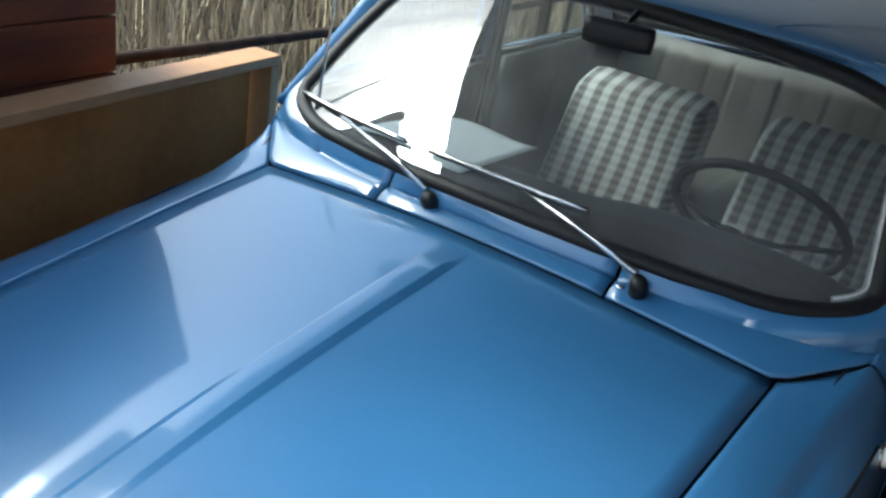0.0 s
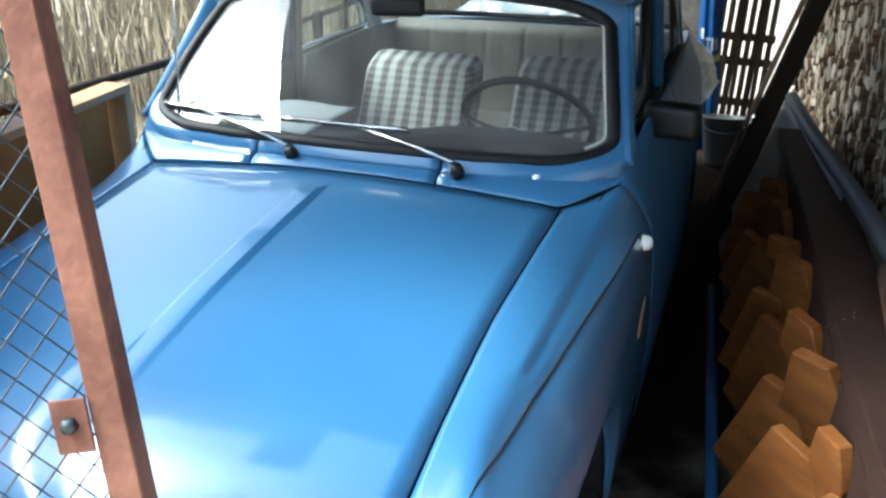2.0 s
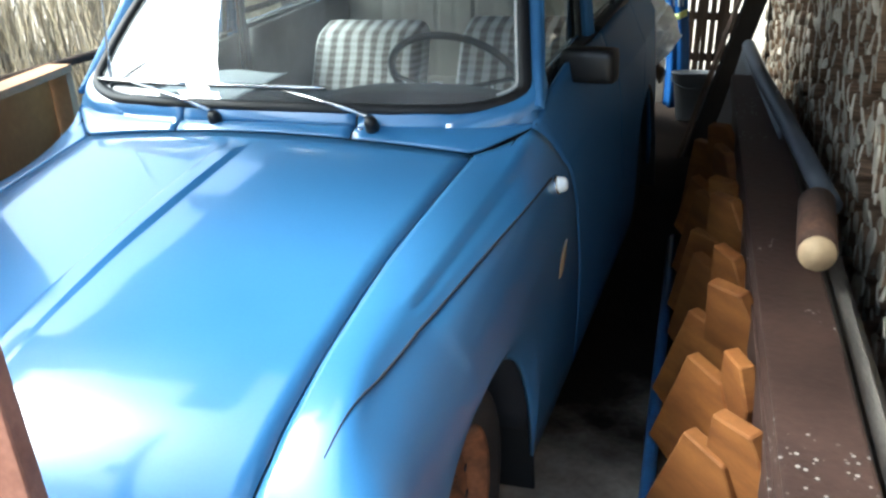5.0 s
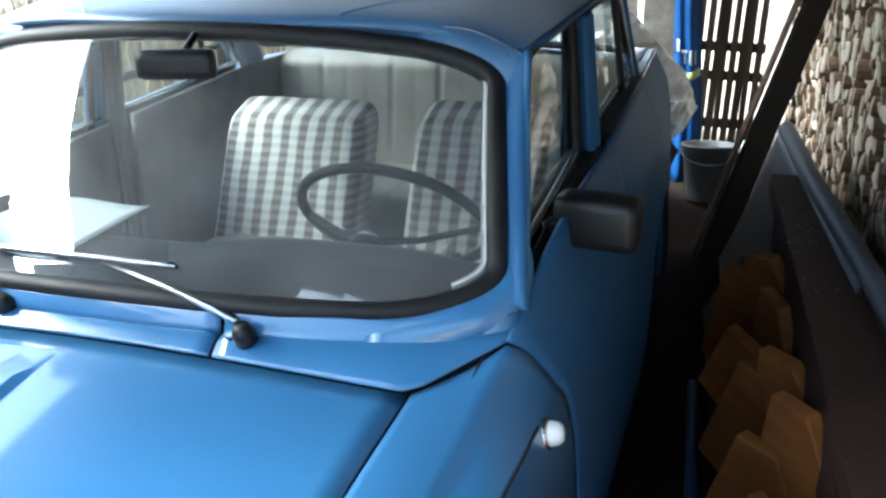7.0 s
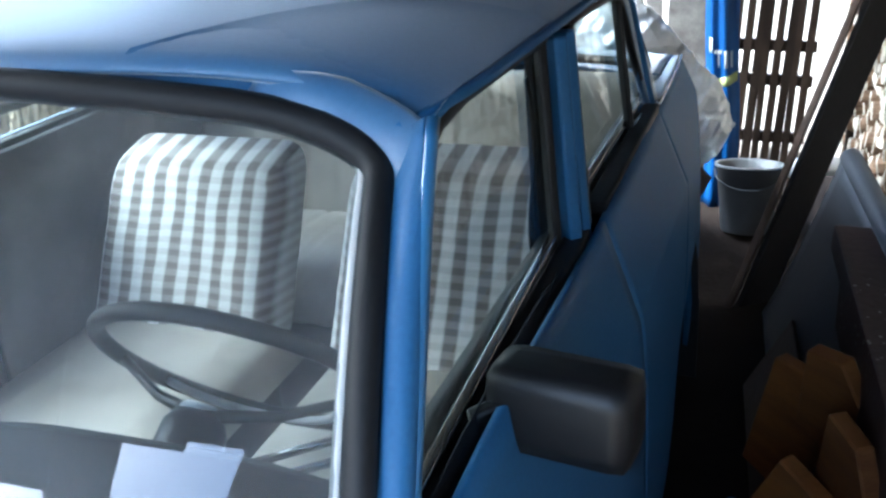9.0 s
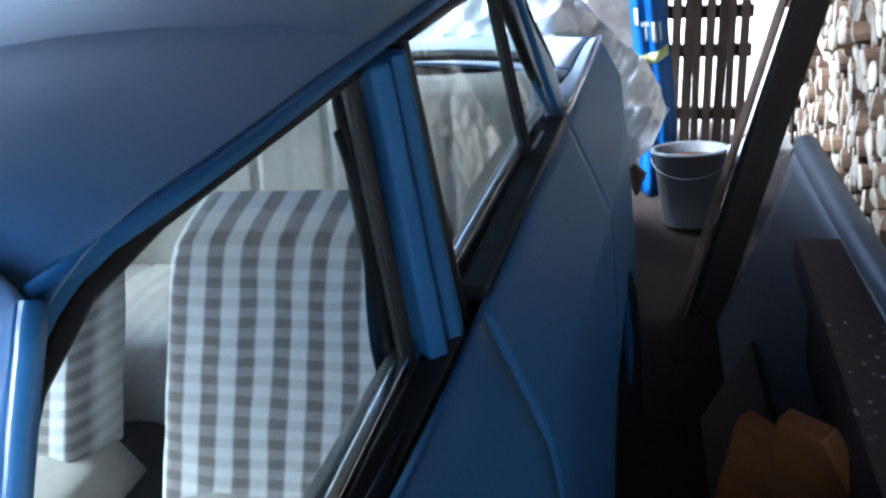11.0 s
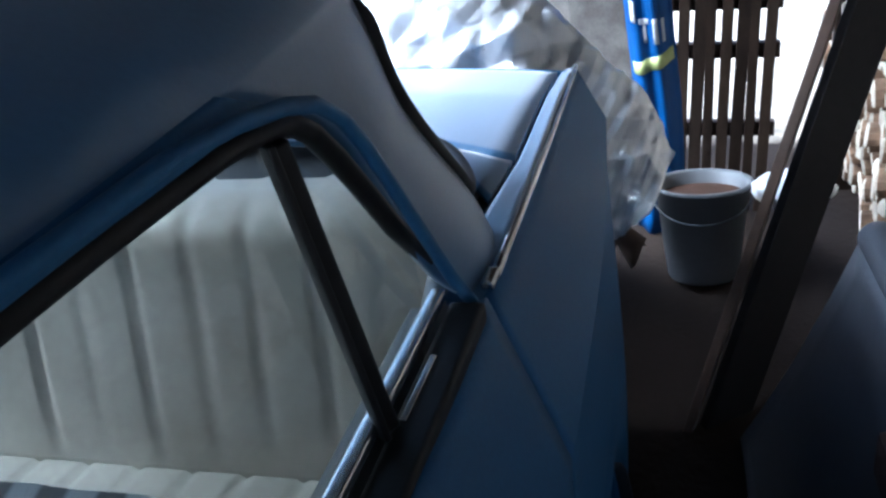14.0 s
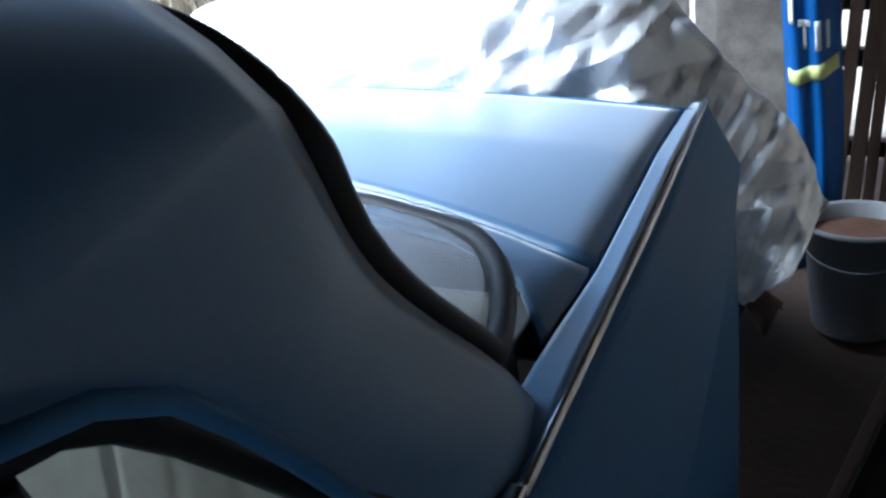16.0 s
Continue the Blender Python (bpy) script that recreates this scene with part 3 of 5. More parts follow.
for sgn in (1, -1):
    base = Matrix.Translation((sgn * 0.560, 0.126, 0.552)) @ Matrix.Rotation(sgn * radians(14), 4, "Y")
    lamp = part("headlamp", lathe([(0.001, 0.034), (0.035, 0.030), (0.065, 0.018), (0.082, 0.0), (0.086, -0.03)], 32, base @ Matrix.Diagonal((1.12, 1, 0.84, 1)) @ Matrix.Rotation(radians(90), 4, "X")), LAMPGLASS, car, "white oval headlamp")
    ring = lathe([(0.083, 0.006), (0.094, 0.008), (0.100, -0.004), (0.102, -0.04)], 32, base @ Matrix.Diagonal((1.12, 1, 0.84, 1)) @ Matrix.Rotation(radians(90), 4, "X"))
    part("headlamp_rim", ring, BLACK, lamp)
    ind = part("indicator", pane(lambda u, v: Vector((sgn * (0.702 + 0.045 * u), 0.125 + 0.03 * (u + 1) - 0.012 * (1 - u * u) * (1 - v * v), 0.530 + 0.052 * v)), 0.2, 4, 0.02), AMBER, car, "amber front indicator lens")
    part("indicator_cap", pane(lambda u, v: Vector((sgn * (0.702 + 0.048 * u), 0.117 + 0.03 * (u + 1), 0.594 + 0.013 * v)), 0.2, 2, 0.02), CHROME, ind, "grey metal cap")
    part("side_lamp", pane(lambda u, v: Vector((sgn * (0.704 + 0.042 * u), 0.120 + 0.03 * (u + 1), 0.450 + 0.024 * v)), 0.2, 2, 0.02), WHITEMETAL, ind, "white side lamp lens")

def bumper_path(t):
    x = lerp(-0.77, 0.77, t)
    a = abs(x) / 0.77
    return Vector((x, 0.045 + 0.09 * a**3 + (0.14 * max(0, a - 0.93) / 0.07), 0.450 - 0.03 * max(0, a - 0.9) / 0.1))


rows = [bumper_path(i / 48) for i in range(49)]
def bumper_sheet(u, v):
    p = bumper_path(u)
    a = (v - 0.5) * 2
    wide = 1 - 0.35 * max(0, abs(u * 2 - 1) - 0.9) / 0.1
    return Vector((p.x, p.y + 0.035 * a * a, p.z + 0.055 * a * wide))


part("front_bumper", grid(bumper_sheet, 48, 8, 0.006), WHITEMETAL, car, "white-painted front bumper")
part("bumper_overrider", slab(0.06, 0.07, 0.15, 0.012, Matrix.Translation((0.34, 0.045, 0.35))), BLACK, car, "black rubber overrider")
part("bumper_overrider", slab(0.06, 0.07, 0.15, 0.012, Matrix.Translation((-0.34, 0.045, 0.35))), BLACK, car, "black rubber overrider")
hung = Matrix.Translation((0.09, 0.026, 0.563)) @ Matrix.Rotation(radians(11), 4, "Y") @ Matrix.Rotation(radians(-6), 4, "X")
plate = part("number_plate", slab(0.52, 0.006, 0.118, 0.002, hung @ Matrix.Translation((0, 0, -0.059))), WHITEMETAL, car, "white number plate with dark marks, hanging askew")
for x, h in ((-0.20, 0.05), (-0.14, 0.065), (-0.09, 0.065), (-0.03, 0.065), (0.03, 0.05), (0.08, 0.05), (0.16, 0.04), (0.2, 0.04)):
    part("plate_mark", slab(0.026, 0.002, h, 0.0005, hung @ Matrix.Translation((x, -0.0045, -0.03))), PLATEINK, plate)
part("plate_bracket", slab(0.10, 0.05, 0.16, 0.004, Matrix.Translation((0.09, 0.056, 0.42))), BLACK, car)

# wheels
def wheel(y, sgn):
    m = Matrix.Translation((sgn * 0.628, y, HUB_Z)) @ Matrix.Rotation(sgn * radians(90), 4, "Y")
    w = new("wheel")
    w.parent = car
    prof = [(0.19, -0.07), (0.235, -0.085), (0.275, -0.078), (0.296, -0.055), (0.30, 0.0), (0.296, 0.055), (0.275, 0.078), (0.235, 0.085), (0.19, 0.07)]
    part("tyre", lathe(prof, 48, m), TYRE, w)
    rim = [(0.001, 0.062), (0.04, 0.062), (0.055, 0.045), (0.075, 0.028), (0.10, 0.040), (0.13, 0.036), (0.152, 0.018), (0.165, 0.04), (0.18, 0.068), (0.192, 0.074), (0.196, 0.064), (0.17, 0.0)]
    r = part("rim", lathe(rim, 40, m), RUST, w, "rusty steel rim")
    for k in range(10):
        a = 6.28319 * k / 10
        part("rim_hole", lathe([(0.001, 0.002), (0.011, 0.0)], 10, m @ Matrix.Translation((0.115 * math.cos(a), 0.115 * math.sin(a), 0.0415))), SEAM, r)
    for k in range(5):
        a = 6.28319 * k / 5
        part("wheel_nut", lathe([(0.001, 0.014), (0.009, 0.013), (0.011, 0.0)], 6, m @ Matrix.Translation((0.066 * math.cos(a), 0.066 * math.sin(a), 0.033))), RUST, r)


for y in (ARCH_F, ARCH_R):
    for sgn in (1, -1):
        wheel(y, sgn)
        part("wheel_well", grid(lambda u, v: Vector((sgn * lerp(0.42, 0.755, v), y + 0.375 * math.cos(3.1416 * u), HUB_Z - 0.02 + 0.375 * math.sin(3.1416 * u))), 20, 4, 0.006), SEAM, car)
        part("mudflap", slab(0.20, 0.012, 0.26, 0.003, Matrix.Translation((sgn * 0.655, y + 0.40, 0.08))), RUBBER, car)
part("underbody", slab(1.30, 3.7, 0.06, 0.01, Matrix.Translation((0, 2.1, 0.20))), SEAM, car)
part("cabin_floor", slab(1.36, 2.0, 0.03, 0.005, Matrix.Translation((0, 2.35, 0.28))), TRIMGREY, car)
part("bulkhead", slab(1.36, 0.03, 0.62, 0.005, Matrix.Translation((0, 1.42, 0.28))), SEAM, car)

# windscreen
def screen_point(u, v):
    """u across from -1 to 1, v up from -1 to 1."""
    w = (v + 1) / 2
    xb, xt = 0.672 * u, 0.580 * u
    yb, zb = screen_base(0.672 * u)
    yt, zt = 1.775 + 0.052 * u * u, 1.376 - 0.050 * u * u
    bulge = 0.016 * math.sin(3.1416 * w)
    return Vector((lerp(xb, xt, w), lerp(yb + 0.008, yt, w) - bulge * 0.6, lerp(zb + 0.006, zt, w) + bulge))


windscreen = part("windscreen", pane(screen_point, 0.28, 9), SCREENGLASS, car, "clear curved windscreen")
loop = [screen_point(u * 1.0, v * 1.0) for u, v in round_loop(0.28)]
part("windscreen_seal", tube(loop, 0.019, 8, True, 0.8), RUBBER, windscreen, "black rubber seal")
loop = [screen_point(u * 0.968, v * 0.945) + Vector((0, 0.012, 0)) for u, v in round_loop(0.26)]
inner = [p for p, (u, v) in zip(loop, round_loop(0.26)) if u > 0.55 and -0.93 < v < 0.9]
part("inner_trim", tube(inner, 0.007, 8, False, 1.3), WHITEVINYL, windscreen, "white inner pillar trim")

# roof, pillars
gut_x = smooth_table([1.75, 1.86, 2.2, 2.6, 2.8, 2.95, 3.06], [0.588, 0.622, 0.638, 0.640, 0.634, 0.622, 0.600])
gut_z = smooth_table([1.75, 1.86, 2.2, 2.6, 2.8, 2.95, 3.06], [1.335, 1.345, 1.345, 1.340, 1.336, 1.332, 1.326])
roof_z = smooth_table([1.75, 1.86, 2.1, 2.5, 2.8, 3.0, 3.09], [1.392, 1.412, 1.440, 1.456, 1.450, 1.430, 1.414])


def roof_front(s):
    return 1.782 + 0.060 * s * s


def roof_rear(s):
    return 3.088 - 0.033 * s * s


def roof_point(u, v):
    s = u * 2 - 1
    y = lerp(roof_front(s), roof_rear(s), v)
    g = gut_x(y)
    x = s * g
    z = gut_z(y) + (roof_z(y) - gut_z(y)) * (1 - abs(s) ** (4.5 + 3.0 * min(1, max(0, (y - 2.55) / 0.4))))
    edge = min(v, 1 - v)
    z -= 0.008 * max(0, 1 - edge / 0.04) ** 2
    return Vector((x, y, z))


part("headliner", grid(lambda u, v: roof_point(0.02 + u * 0.96, 0.02 + v * 0.96) - Vector((0, 0, 0.03)), 20, 20, 0.004), BROWNLINER, car)


def glass_line(y):
    """Upper edge of the side windows."""
    return Vector((0.622, y, float(np.interp(y, [1.70, 1.76, 1.82, 1.90, 2.2, 2.6, 2.74, 2.80, 2.84, 2.87, 2.915, 2.99], [1.20, 1.285, 1.318, 1.331, 1.325, 1.310, 1.301, 1.293, 1.282, 1.258, 1.196, 1.088]))))


def side_plane(y, z):
    """A point on the leaning plane of the side windows."""
    k = min(1, max(0, (y - 1.6) / 0.45))
    k = k * k * (3 - 2 * k)
    return Vector((lerp(0.690 - 0.205 * (z - 1.03), 0.661 - 0.09 * (z - 1.03), k), y, z))


SILL = 1.045


def rear_pillar(u, w):
    """The broad rear pillar, from the side window round to the rear window; w from the roof down."""
    y0, z0 = side_py(w), side_pz(w)
    p = side_plane(y0, z0).lerp(pillar_edge(w), u)
    p.x += 0.012 * math.sin(3.1416 * u) * min(1, 4 * w) + 0.004 * math.sin(3.1416 * min(1, w / 0.4)) * min(1, 5 * u)
    foot = max(0, (w - 0.85) / 0.15) ** 2
    p += Vector((0.004, 0.02, -0.055)) * (foot * u)
    if w < 0.3:
        p = p.lerp(roof_point(1.0, 0.75 + 0.25 * u), (1 - w / 0.3) ** 2)
    return p


def pillar_outer(w):
    """Outer edge of the windscreen pillar, from its foot up."""
    return side_plane(lerp(1.485, 1.80, w**0.95), lerp(1.005, 1.345, w)) + Vector((0.012, 0, 0))


EDGE_W, SIDE_W = [0, 0.15, 0.29, 0.42, 0.59, 0.76, 0.89, 1], [0, 0.15, 0.35, 0.6, 0.85, 1]
edge_px, edge_py = smooth_table(EDGE_W, [0.600, 0.608, 0.616, 0.625, 0.636, 0.646, 0.652, 0.655]), smooth_table(EDGE_W, [3.055, 3.058, 3.062, 3.075, 3.105, 3.142, 3.170, 3.200])
side_py, side_pz = smooth_table(SIDE_W, [2.76, 2.872, 2.918, 2.96, 3.02, 3.075]), smooth_table(SIDE_W, [1.332, 1.274, 1.206, 1.13, 1.05, 1.000])


def pillar_edge(w):
    """Edge between the rear pillar and the rear window, from the roof down."""
    return Vector((edge_px(w), edge_py(w), lerp(1.325, 1.035, w)))


def roof_shell():
    """Roof panel and both rear pillars as one pressed sheet."""
    bm = merge(grid(roof_point, 36, 40), grid(rear_pillar, 10, 24), mirrored(grid(rear_pillar, 10, 24)))
    bmesh.ops.remove_doubles(bm, verts=bm.verts, dist=0.0025)
    bmesh.ops.recalc_face_normals(bm, faces=bm.faces)
    bmesh.ops.solidify(bm, geom=bm.faces[:], thickness=0.009)
    return bm


part("roof", roof_shell(), ROOFPAINT, car, "blue painted roof, faded and dusty, running down into the rear pillars")
for sgn in (1, -1):
    flip = Matrix.Diagonal((sgn, 1, 1, 1))
    # drip rail along the roof's edge and down the rear pillar
    rail = [Vector((gut_x(y) + 0.008, y, gut_z(y) - 0.004)) for y in np.linspace(1.82, 2.55, 24)]
    rail += [side_plane(y, z) + Vector((0.017, 0, 0)) for y, z in ((2.67, 1.333), (2.743, 1.323), (2.80, 1.311), (2.84, 1.297), (2.872, 1.274), (2.895, 1.243), (2.918, 1.206), (2.95, 1.15), (2.992, 1.078), (3.03, 1.025))]
    bm = tube(rail, 0.006, 8)
    bm.transform(flip)
    part("drip_rail", bm, DULLSHADEPAINT, car)
    # Edge tube in the brighter bonnet paint, standing in for the pillar's highlight.
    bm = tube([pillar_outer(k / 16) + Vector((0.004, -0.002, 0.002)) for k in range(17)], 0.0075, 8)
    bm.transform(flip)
    part("pillar_highlight", bm, PAINT, car)
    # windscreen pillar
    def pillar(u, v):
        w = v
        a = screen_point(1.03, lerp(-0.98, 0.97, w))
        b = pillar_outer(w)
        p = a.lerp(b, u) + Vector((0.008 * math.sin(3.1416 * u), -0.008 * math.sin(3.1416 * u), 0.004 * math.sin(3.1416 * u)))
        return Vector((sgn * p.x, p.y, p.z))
    part("windscreen_pillar", grid(pillar, 8, 20, 0.008), DULLSHADEPAINT, car)
    # sheet that carries the cowl round the windscreen's lower corner into the pillar
    def screen_corner(u, v):
        k = radians(-90 + 118 * u)
        r = 0.28
        inner = screen_point(1 - r + r * math.cos(k) if u < 0.7627 else 1.0, -1 + r + r * math.sin(k) if u < 0.7627 else lerp(-1 + r, -0.35, (u - 0.7627) / 0.2373))
        a, c, b = cowl_point(0.672 * (1 - r), 0.62), Vector((0.79, 1.475, 0.935)), pillar_outer(0.30)
        outer = a * (1 - u) ** 2 + c * (2 * u * (1 - u)) + b * u**2
        p = inner.lerp(outer, v) + Vector((0.010, -0.010, 0.008)) * math.sin(3.1416 * v) * (1 - u**3) * min(1, 3 * u) - Vector((0.004, -0.003, 0)) * u**4 - Vector((0, 0, 0.004)) * max(0, 1 - 4 * u)
        return Vector((sgn * p.x, p.y, p.z))
    part("screen_corner", grid(screen_corner, 24, 8, 0.006), PAINT, car)
    def screen_shoulder(u, v):
        r = 0.28
        k = radians(118 * u - 28)
        inner = screen_point(1 - r + r * math.cos(k), 1 - r + r * math.sin(k)) if k > 0 else screen_point(1.0, lerp(0.30, 1 - r, u / 0.2373))
        if u < 0.5:
            outer = pillar_outer(lerp(0.62, 0.98, u * 2)) - Vector((0.002, 0, 0))
        else:
            outer = pillar_outer(0.98).lerp(roof_point(0.5 + 0.5 * lerp(0.98, 0.72, u * 2 - 1), 0.012) + Vector((0, 0, 0.003)), min(1, (u - 0.5) * 5))
        p = inner.lerp(outer, v) + Vector((0.006, -0.006, 0.010)) * math.sin(3.1416 * v) * max(0, 2 * u - 0.6) * min(1, 4 * (1 - u)) - Vector((0, 0, 0.008)) * max(0, 5 * u - 4)
        return Vector((sgn * p.x, p.y, p.z))
    part("screen_shoulder", grid(screen_shoulder, 24, 8, 0.006), ROOFPAINT, car)
    # sheet that carries the pillar smoothly into the roof
    def roof_corner(s, u):
        r = 0.28
        if s < 0.45:
            inner, outer = screen_point(1.03, lerp(0.0, 1 - r, s / 0.45)), pillar_outer(lerp(0.48, 0.97, s / 0.45))
        else:
            k = radians(90 * min(1, (s - 0.45) / 0.35))
            cx = 1 - r if s < 0.8 else lerp(1 - r, 0.45, (s - 0.8) / 0.2)
            inner = screen_point(cx + (r + 0.03) * math.cos(k), 1 - r + (r + 0.03) * math.sin(k))
            y = lerp(1.86, 2.30, ((s - 0.45) / 0.55) ** 1.3)
            outer = pillar_outer(0.97).lerp(Vector((gut_x(y), y, gut_z(y))), min(1, (s - 0.45) * 8))
        p = inner.lerp(outer, u) + Vector((0.010, -0.009, 0.012)) * (math.sin(3.1416 * u) * (1 - 0.5 * s))
        g = gut_x(p.y)
        if p.y > roof_front(min(1, p.x / g)):
            top = gut_z(p.y) + (roof_z(p.y) - gut_z(p.y)) * (1 - min(1, p.x / g) ** 4.5)
            p.z = max(p.z, top + 0.002)
        return Vector((sgn * p.x, p.y, p.z))
    bm = grid(roof_corner, 40, 16)
    inside = [v for v in bm.verts if not v.is_boundary]
    for _ in range(12):
        bmesh.ops.smooth_vert(bm, verts=inside, factor=0.5, use_axis_x=True, use_axis_y=True, use_axis_z=True)
    part("roof_corner", bm, ROOFPAINT, car)
    # rail panel between the roof's edge and the windows
    def cant(u, v):
        y = lerp(1.80, 2.885, u)
        low = side_plane(y, glass_line(y).z + 0.006)
        if y < 2.72:
            top = Vector((gut_x(y), y, gut_z(y)))
        else:
            edge = float(np.interp(y, [2.72, 2.76, 2.82, 2.872, 2.90], [gut_z(2.72) - 0.003, 1.334, 1.308, 1.276, 1.236])) + 0.003
            top = Vector((gut_x(2.72), 0, 0)).lerp(side_plane(y, edge), min(1, (y - 2.72) / 0.08))
            top.y, top.z = y, max(edge, low.z + 0.004)
        p = top.lerp(low, v) + Vector((0.006 * math.sin(3.1416 * v) * (1 - u**8) - 0.002 * u**8, 0, 0))
        return Vector((sgn * p.x, p.y, p.z))
    part("roof_side_rail", grid(cant, 44, 6, 0.006), DULLSHADEPAINT, car)
    # centre pillar: painted post with a bright groove
    a, b = side_plane(2.310, SILL - 0.05), side_plane(2.330, 1.325)
    bm = bar_between(a, b, 0.016, 0.07, 0.003)
    bm.transform(flip)
    post = part("centre_pillar", bm, DULLSHADEPAINT, car)
    for da, db, wide in ((-0.042, -0.034, 0.052), (0.016, 0.012, 0.044)):
        bm = bar_between(a + Vector((0.004, da, 0)), b + Vector((0.004, db, 0)), 0.022, wide, 0.006)
        bm.transform(flip)
        part("door_frame_edge", bm, DULLSHADEPAINT, post)
    bm = bar_between(a + Vector((-0.006, -0.076, 0)), b + Vector((-0.006, -0.064, 0)), 0.014, 0.018, 0.004)
    bm.transform(flip)
    part("window_channel", bm, BLACK, car, "black window channel beside the centre pillar")
    bm = bar_between(a + Vector((0.000, 0.054, 0)), b + Vector((0.000, 0.042, 0)), 0.022, 0.036, 0.005)
    bm.transform(flip)
    part("window_channel", bm, BLACK, car)
    # window glass
    def front_glass(u, v):
        y = lerp(1.60, 2.285, u)
        zt = float(np.interp(y, [1.60, 1.70, 1.78, 1.88, 2.3], [1.10, 1.225, 1.295, 1.33, 1.325]))
        p = side_plane(y, lerp(SILL - 0.01, zt, v)) - Vector((0.012, 0, 0))
        return Vector((sgn * p.x, p.y, p.z))
    part("window", grid(front_glass, 20, 6), GLASS, side_parts["front_door", sgn], "clear side window")
    def rear_glass(u, v):
        y = lerp(2.362, 2.99, u)
        p = side_plane(y, lerp(SILL - 0.01, max(SILL, glass_line(y).z + 0.004), v)) - Vector((0.012, 0, 0))
        return Vector((sgn * p.x, p.y, p.z))
    part("window", grid(rear_glass, 24, 6), GLASS, side_parts["rear_door", sgn], "clear side window")
    # window surround in black rubber
    f = [side_plane(y, z) for y, z in ((1.525, SILL), (1.60, 1.115), (1.68, 1.20), (1.74, 1.26), (1.79, 1.30), (1.85, 1.323), (1.93, 1.331), (2.1, 1.328), (2.295, 1.323))]
    bm = tube([p + Vector((-0.006, 0, 0.002)) for p in f], 0.010, 8)
    bm.transform(flip)
    part("window_seal", bm, RUBBER, side_parts["front_door", sgn])
    r = [side_plane(y, glass_line(y).z) for y in (2.39, 2.5, 2.62, 2.74, 2.80, 2.835, 2.86, 2.885, 2.915, 2.95, 3.0)]
    bm = tube([p + Vector((-0.004, 0, 0.003)) for p in r], 0.009, 8)
    bm.transform(flip)
    part("window_seal", bm, RUBBER, side_parts["rear_door", sgn])
    bm = merge(bar_between(side_plane(2.832, SILL - 0.01), side_plane(2.802, 1.286), 0.012, 0.017, 0.003), bar_between(side_plane(2.822, SILL - 0.01), side_plane(2.792, 1.29), 0.016, 0.006, 0.002))
    bm.transform(flip)
    part("quarter_window_bar", bm, BLACK, side_parts["rear_door", sgn], "black divider of the quarter window")
    # sill strips: chrome inside, black rubber outside
    for y0, y1, own in ((1.53, 2.30, "front_door"), (2.39, 3.02, "rear_door")):
        bm = bar_between(side_plane(y0, SILL) + Vector((-0.010, 0, 0)), side_plane(y1, SILL - 0.004) + Vector((-0.010, 0, 0)), 0.014, 0.012, 0.003)
        bm.transform(flip)
        part("window_sill_strip", bm, CHROME, side_parts[own, sgn], "bright metal window sill strip")
        bm = bar_between(Vector((0.683, y0, SILL - 0.016)), Vector((0.677, y1, SILL - 0.022)), 0.034, 0.020, 0.005)
        bm.transform(flip)
        part("weather_strip", bm, RUBBER, side_parts[own, sgn])
        part("door_card", grid(lambda u, v: Vector((sgn * lerp(0.640, 0.68, v), lerp(y0, y1, u), lerp(SILL - 0.02, 0.32, v))), 8, 6, 0.02), TRIMGREY, side_parts[own, sgn], "grey door lining")
    # beads and fin strip
    bm = tube([Vector((top_x(y) + 0.001, y, top_z(y) + 0.003)) for y in np.linspace(3.10, 4.06, 24)], 0.006, 8)
    bm.transform(flip)
    part("fin_strip", bm, CHROME, side_parts["rear_fender", sgn], "bright strip along the fin")
    part("strip_end", slab(0.014, 0.03, 0.012, 0.004, Matrix.Translation((sgn * 0.681, 3.09, 1.010))), CHROME, side_parts["rear_fender", sgn])
    # short chrome strip on the rear door below the window
    bm = bar_between(side_plane(2.79, SILL + 0.0) + Vector((0.01, 0.05, -0.01)), side_plane(2.93, SILL) + Vector((0.01, 0.0, -0.012)), 0.006, 0.006, 0.001)
    bm.transform(flip)
    part("handle_strip", bm, CHROME, side_parts["rear_door", sgn])

# boot and rear deck
def boot_z(x, y):
    return float(np.interp(y, [3.25, 3.44, 3.75, 3.97, 4.06], [1.012, 0.994, 0.960, 0.922, 0.898])) + 0.030 * (1 - (x / 0.62) ** 2)


def boot_front(x):
    return 3.43 + 0.15 * (1 - (abs(x) / 0.64) ** 2)


def lid_edge(y):
    return lerp(0.632, 0.594, (y - 3.43) / 0.55)


part("boot_lid", grid(lambda u, v: (lambda y: Vector(((u * 2 - 1) * lid_edge(y), y, boot_z((u * 2 - 1) * lid_edge(y), y))))(lerp(boot_front((u * 2 - 1) * 0.632), 3.985, v)), 30, 24, 0.012), ROOFPAINT, car, "blue boot lid")
def rear_scuttle(u, v):
    x = (u * 2 - 1) * 0.632
    y0 = 3.48 - 0.21 * (0.25 * (x / 0.64) ** 2 + 0.75 * (abs(x) / 0.64) ** 9)
    y = lerp(y0, boot_front(x) - 0.010, v)
    return Vector((x, y, boot_z(x, y)))
part("rear_scuttle", grid(rear_scuttle, 24, 8, 0.008), ROOFPAINT, car)
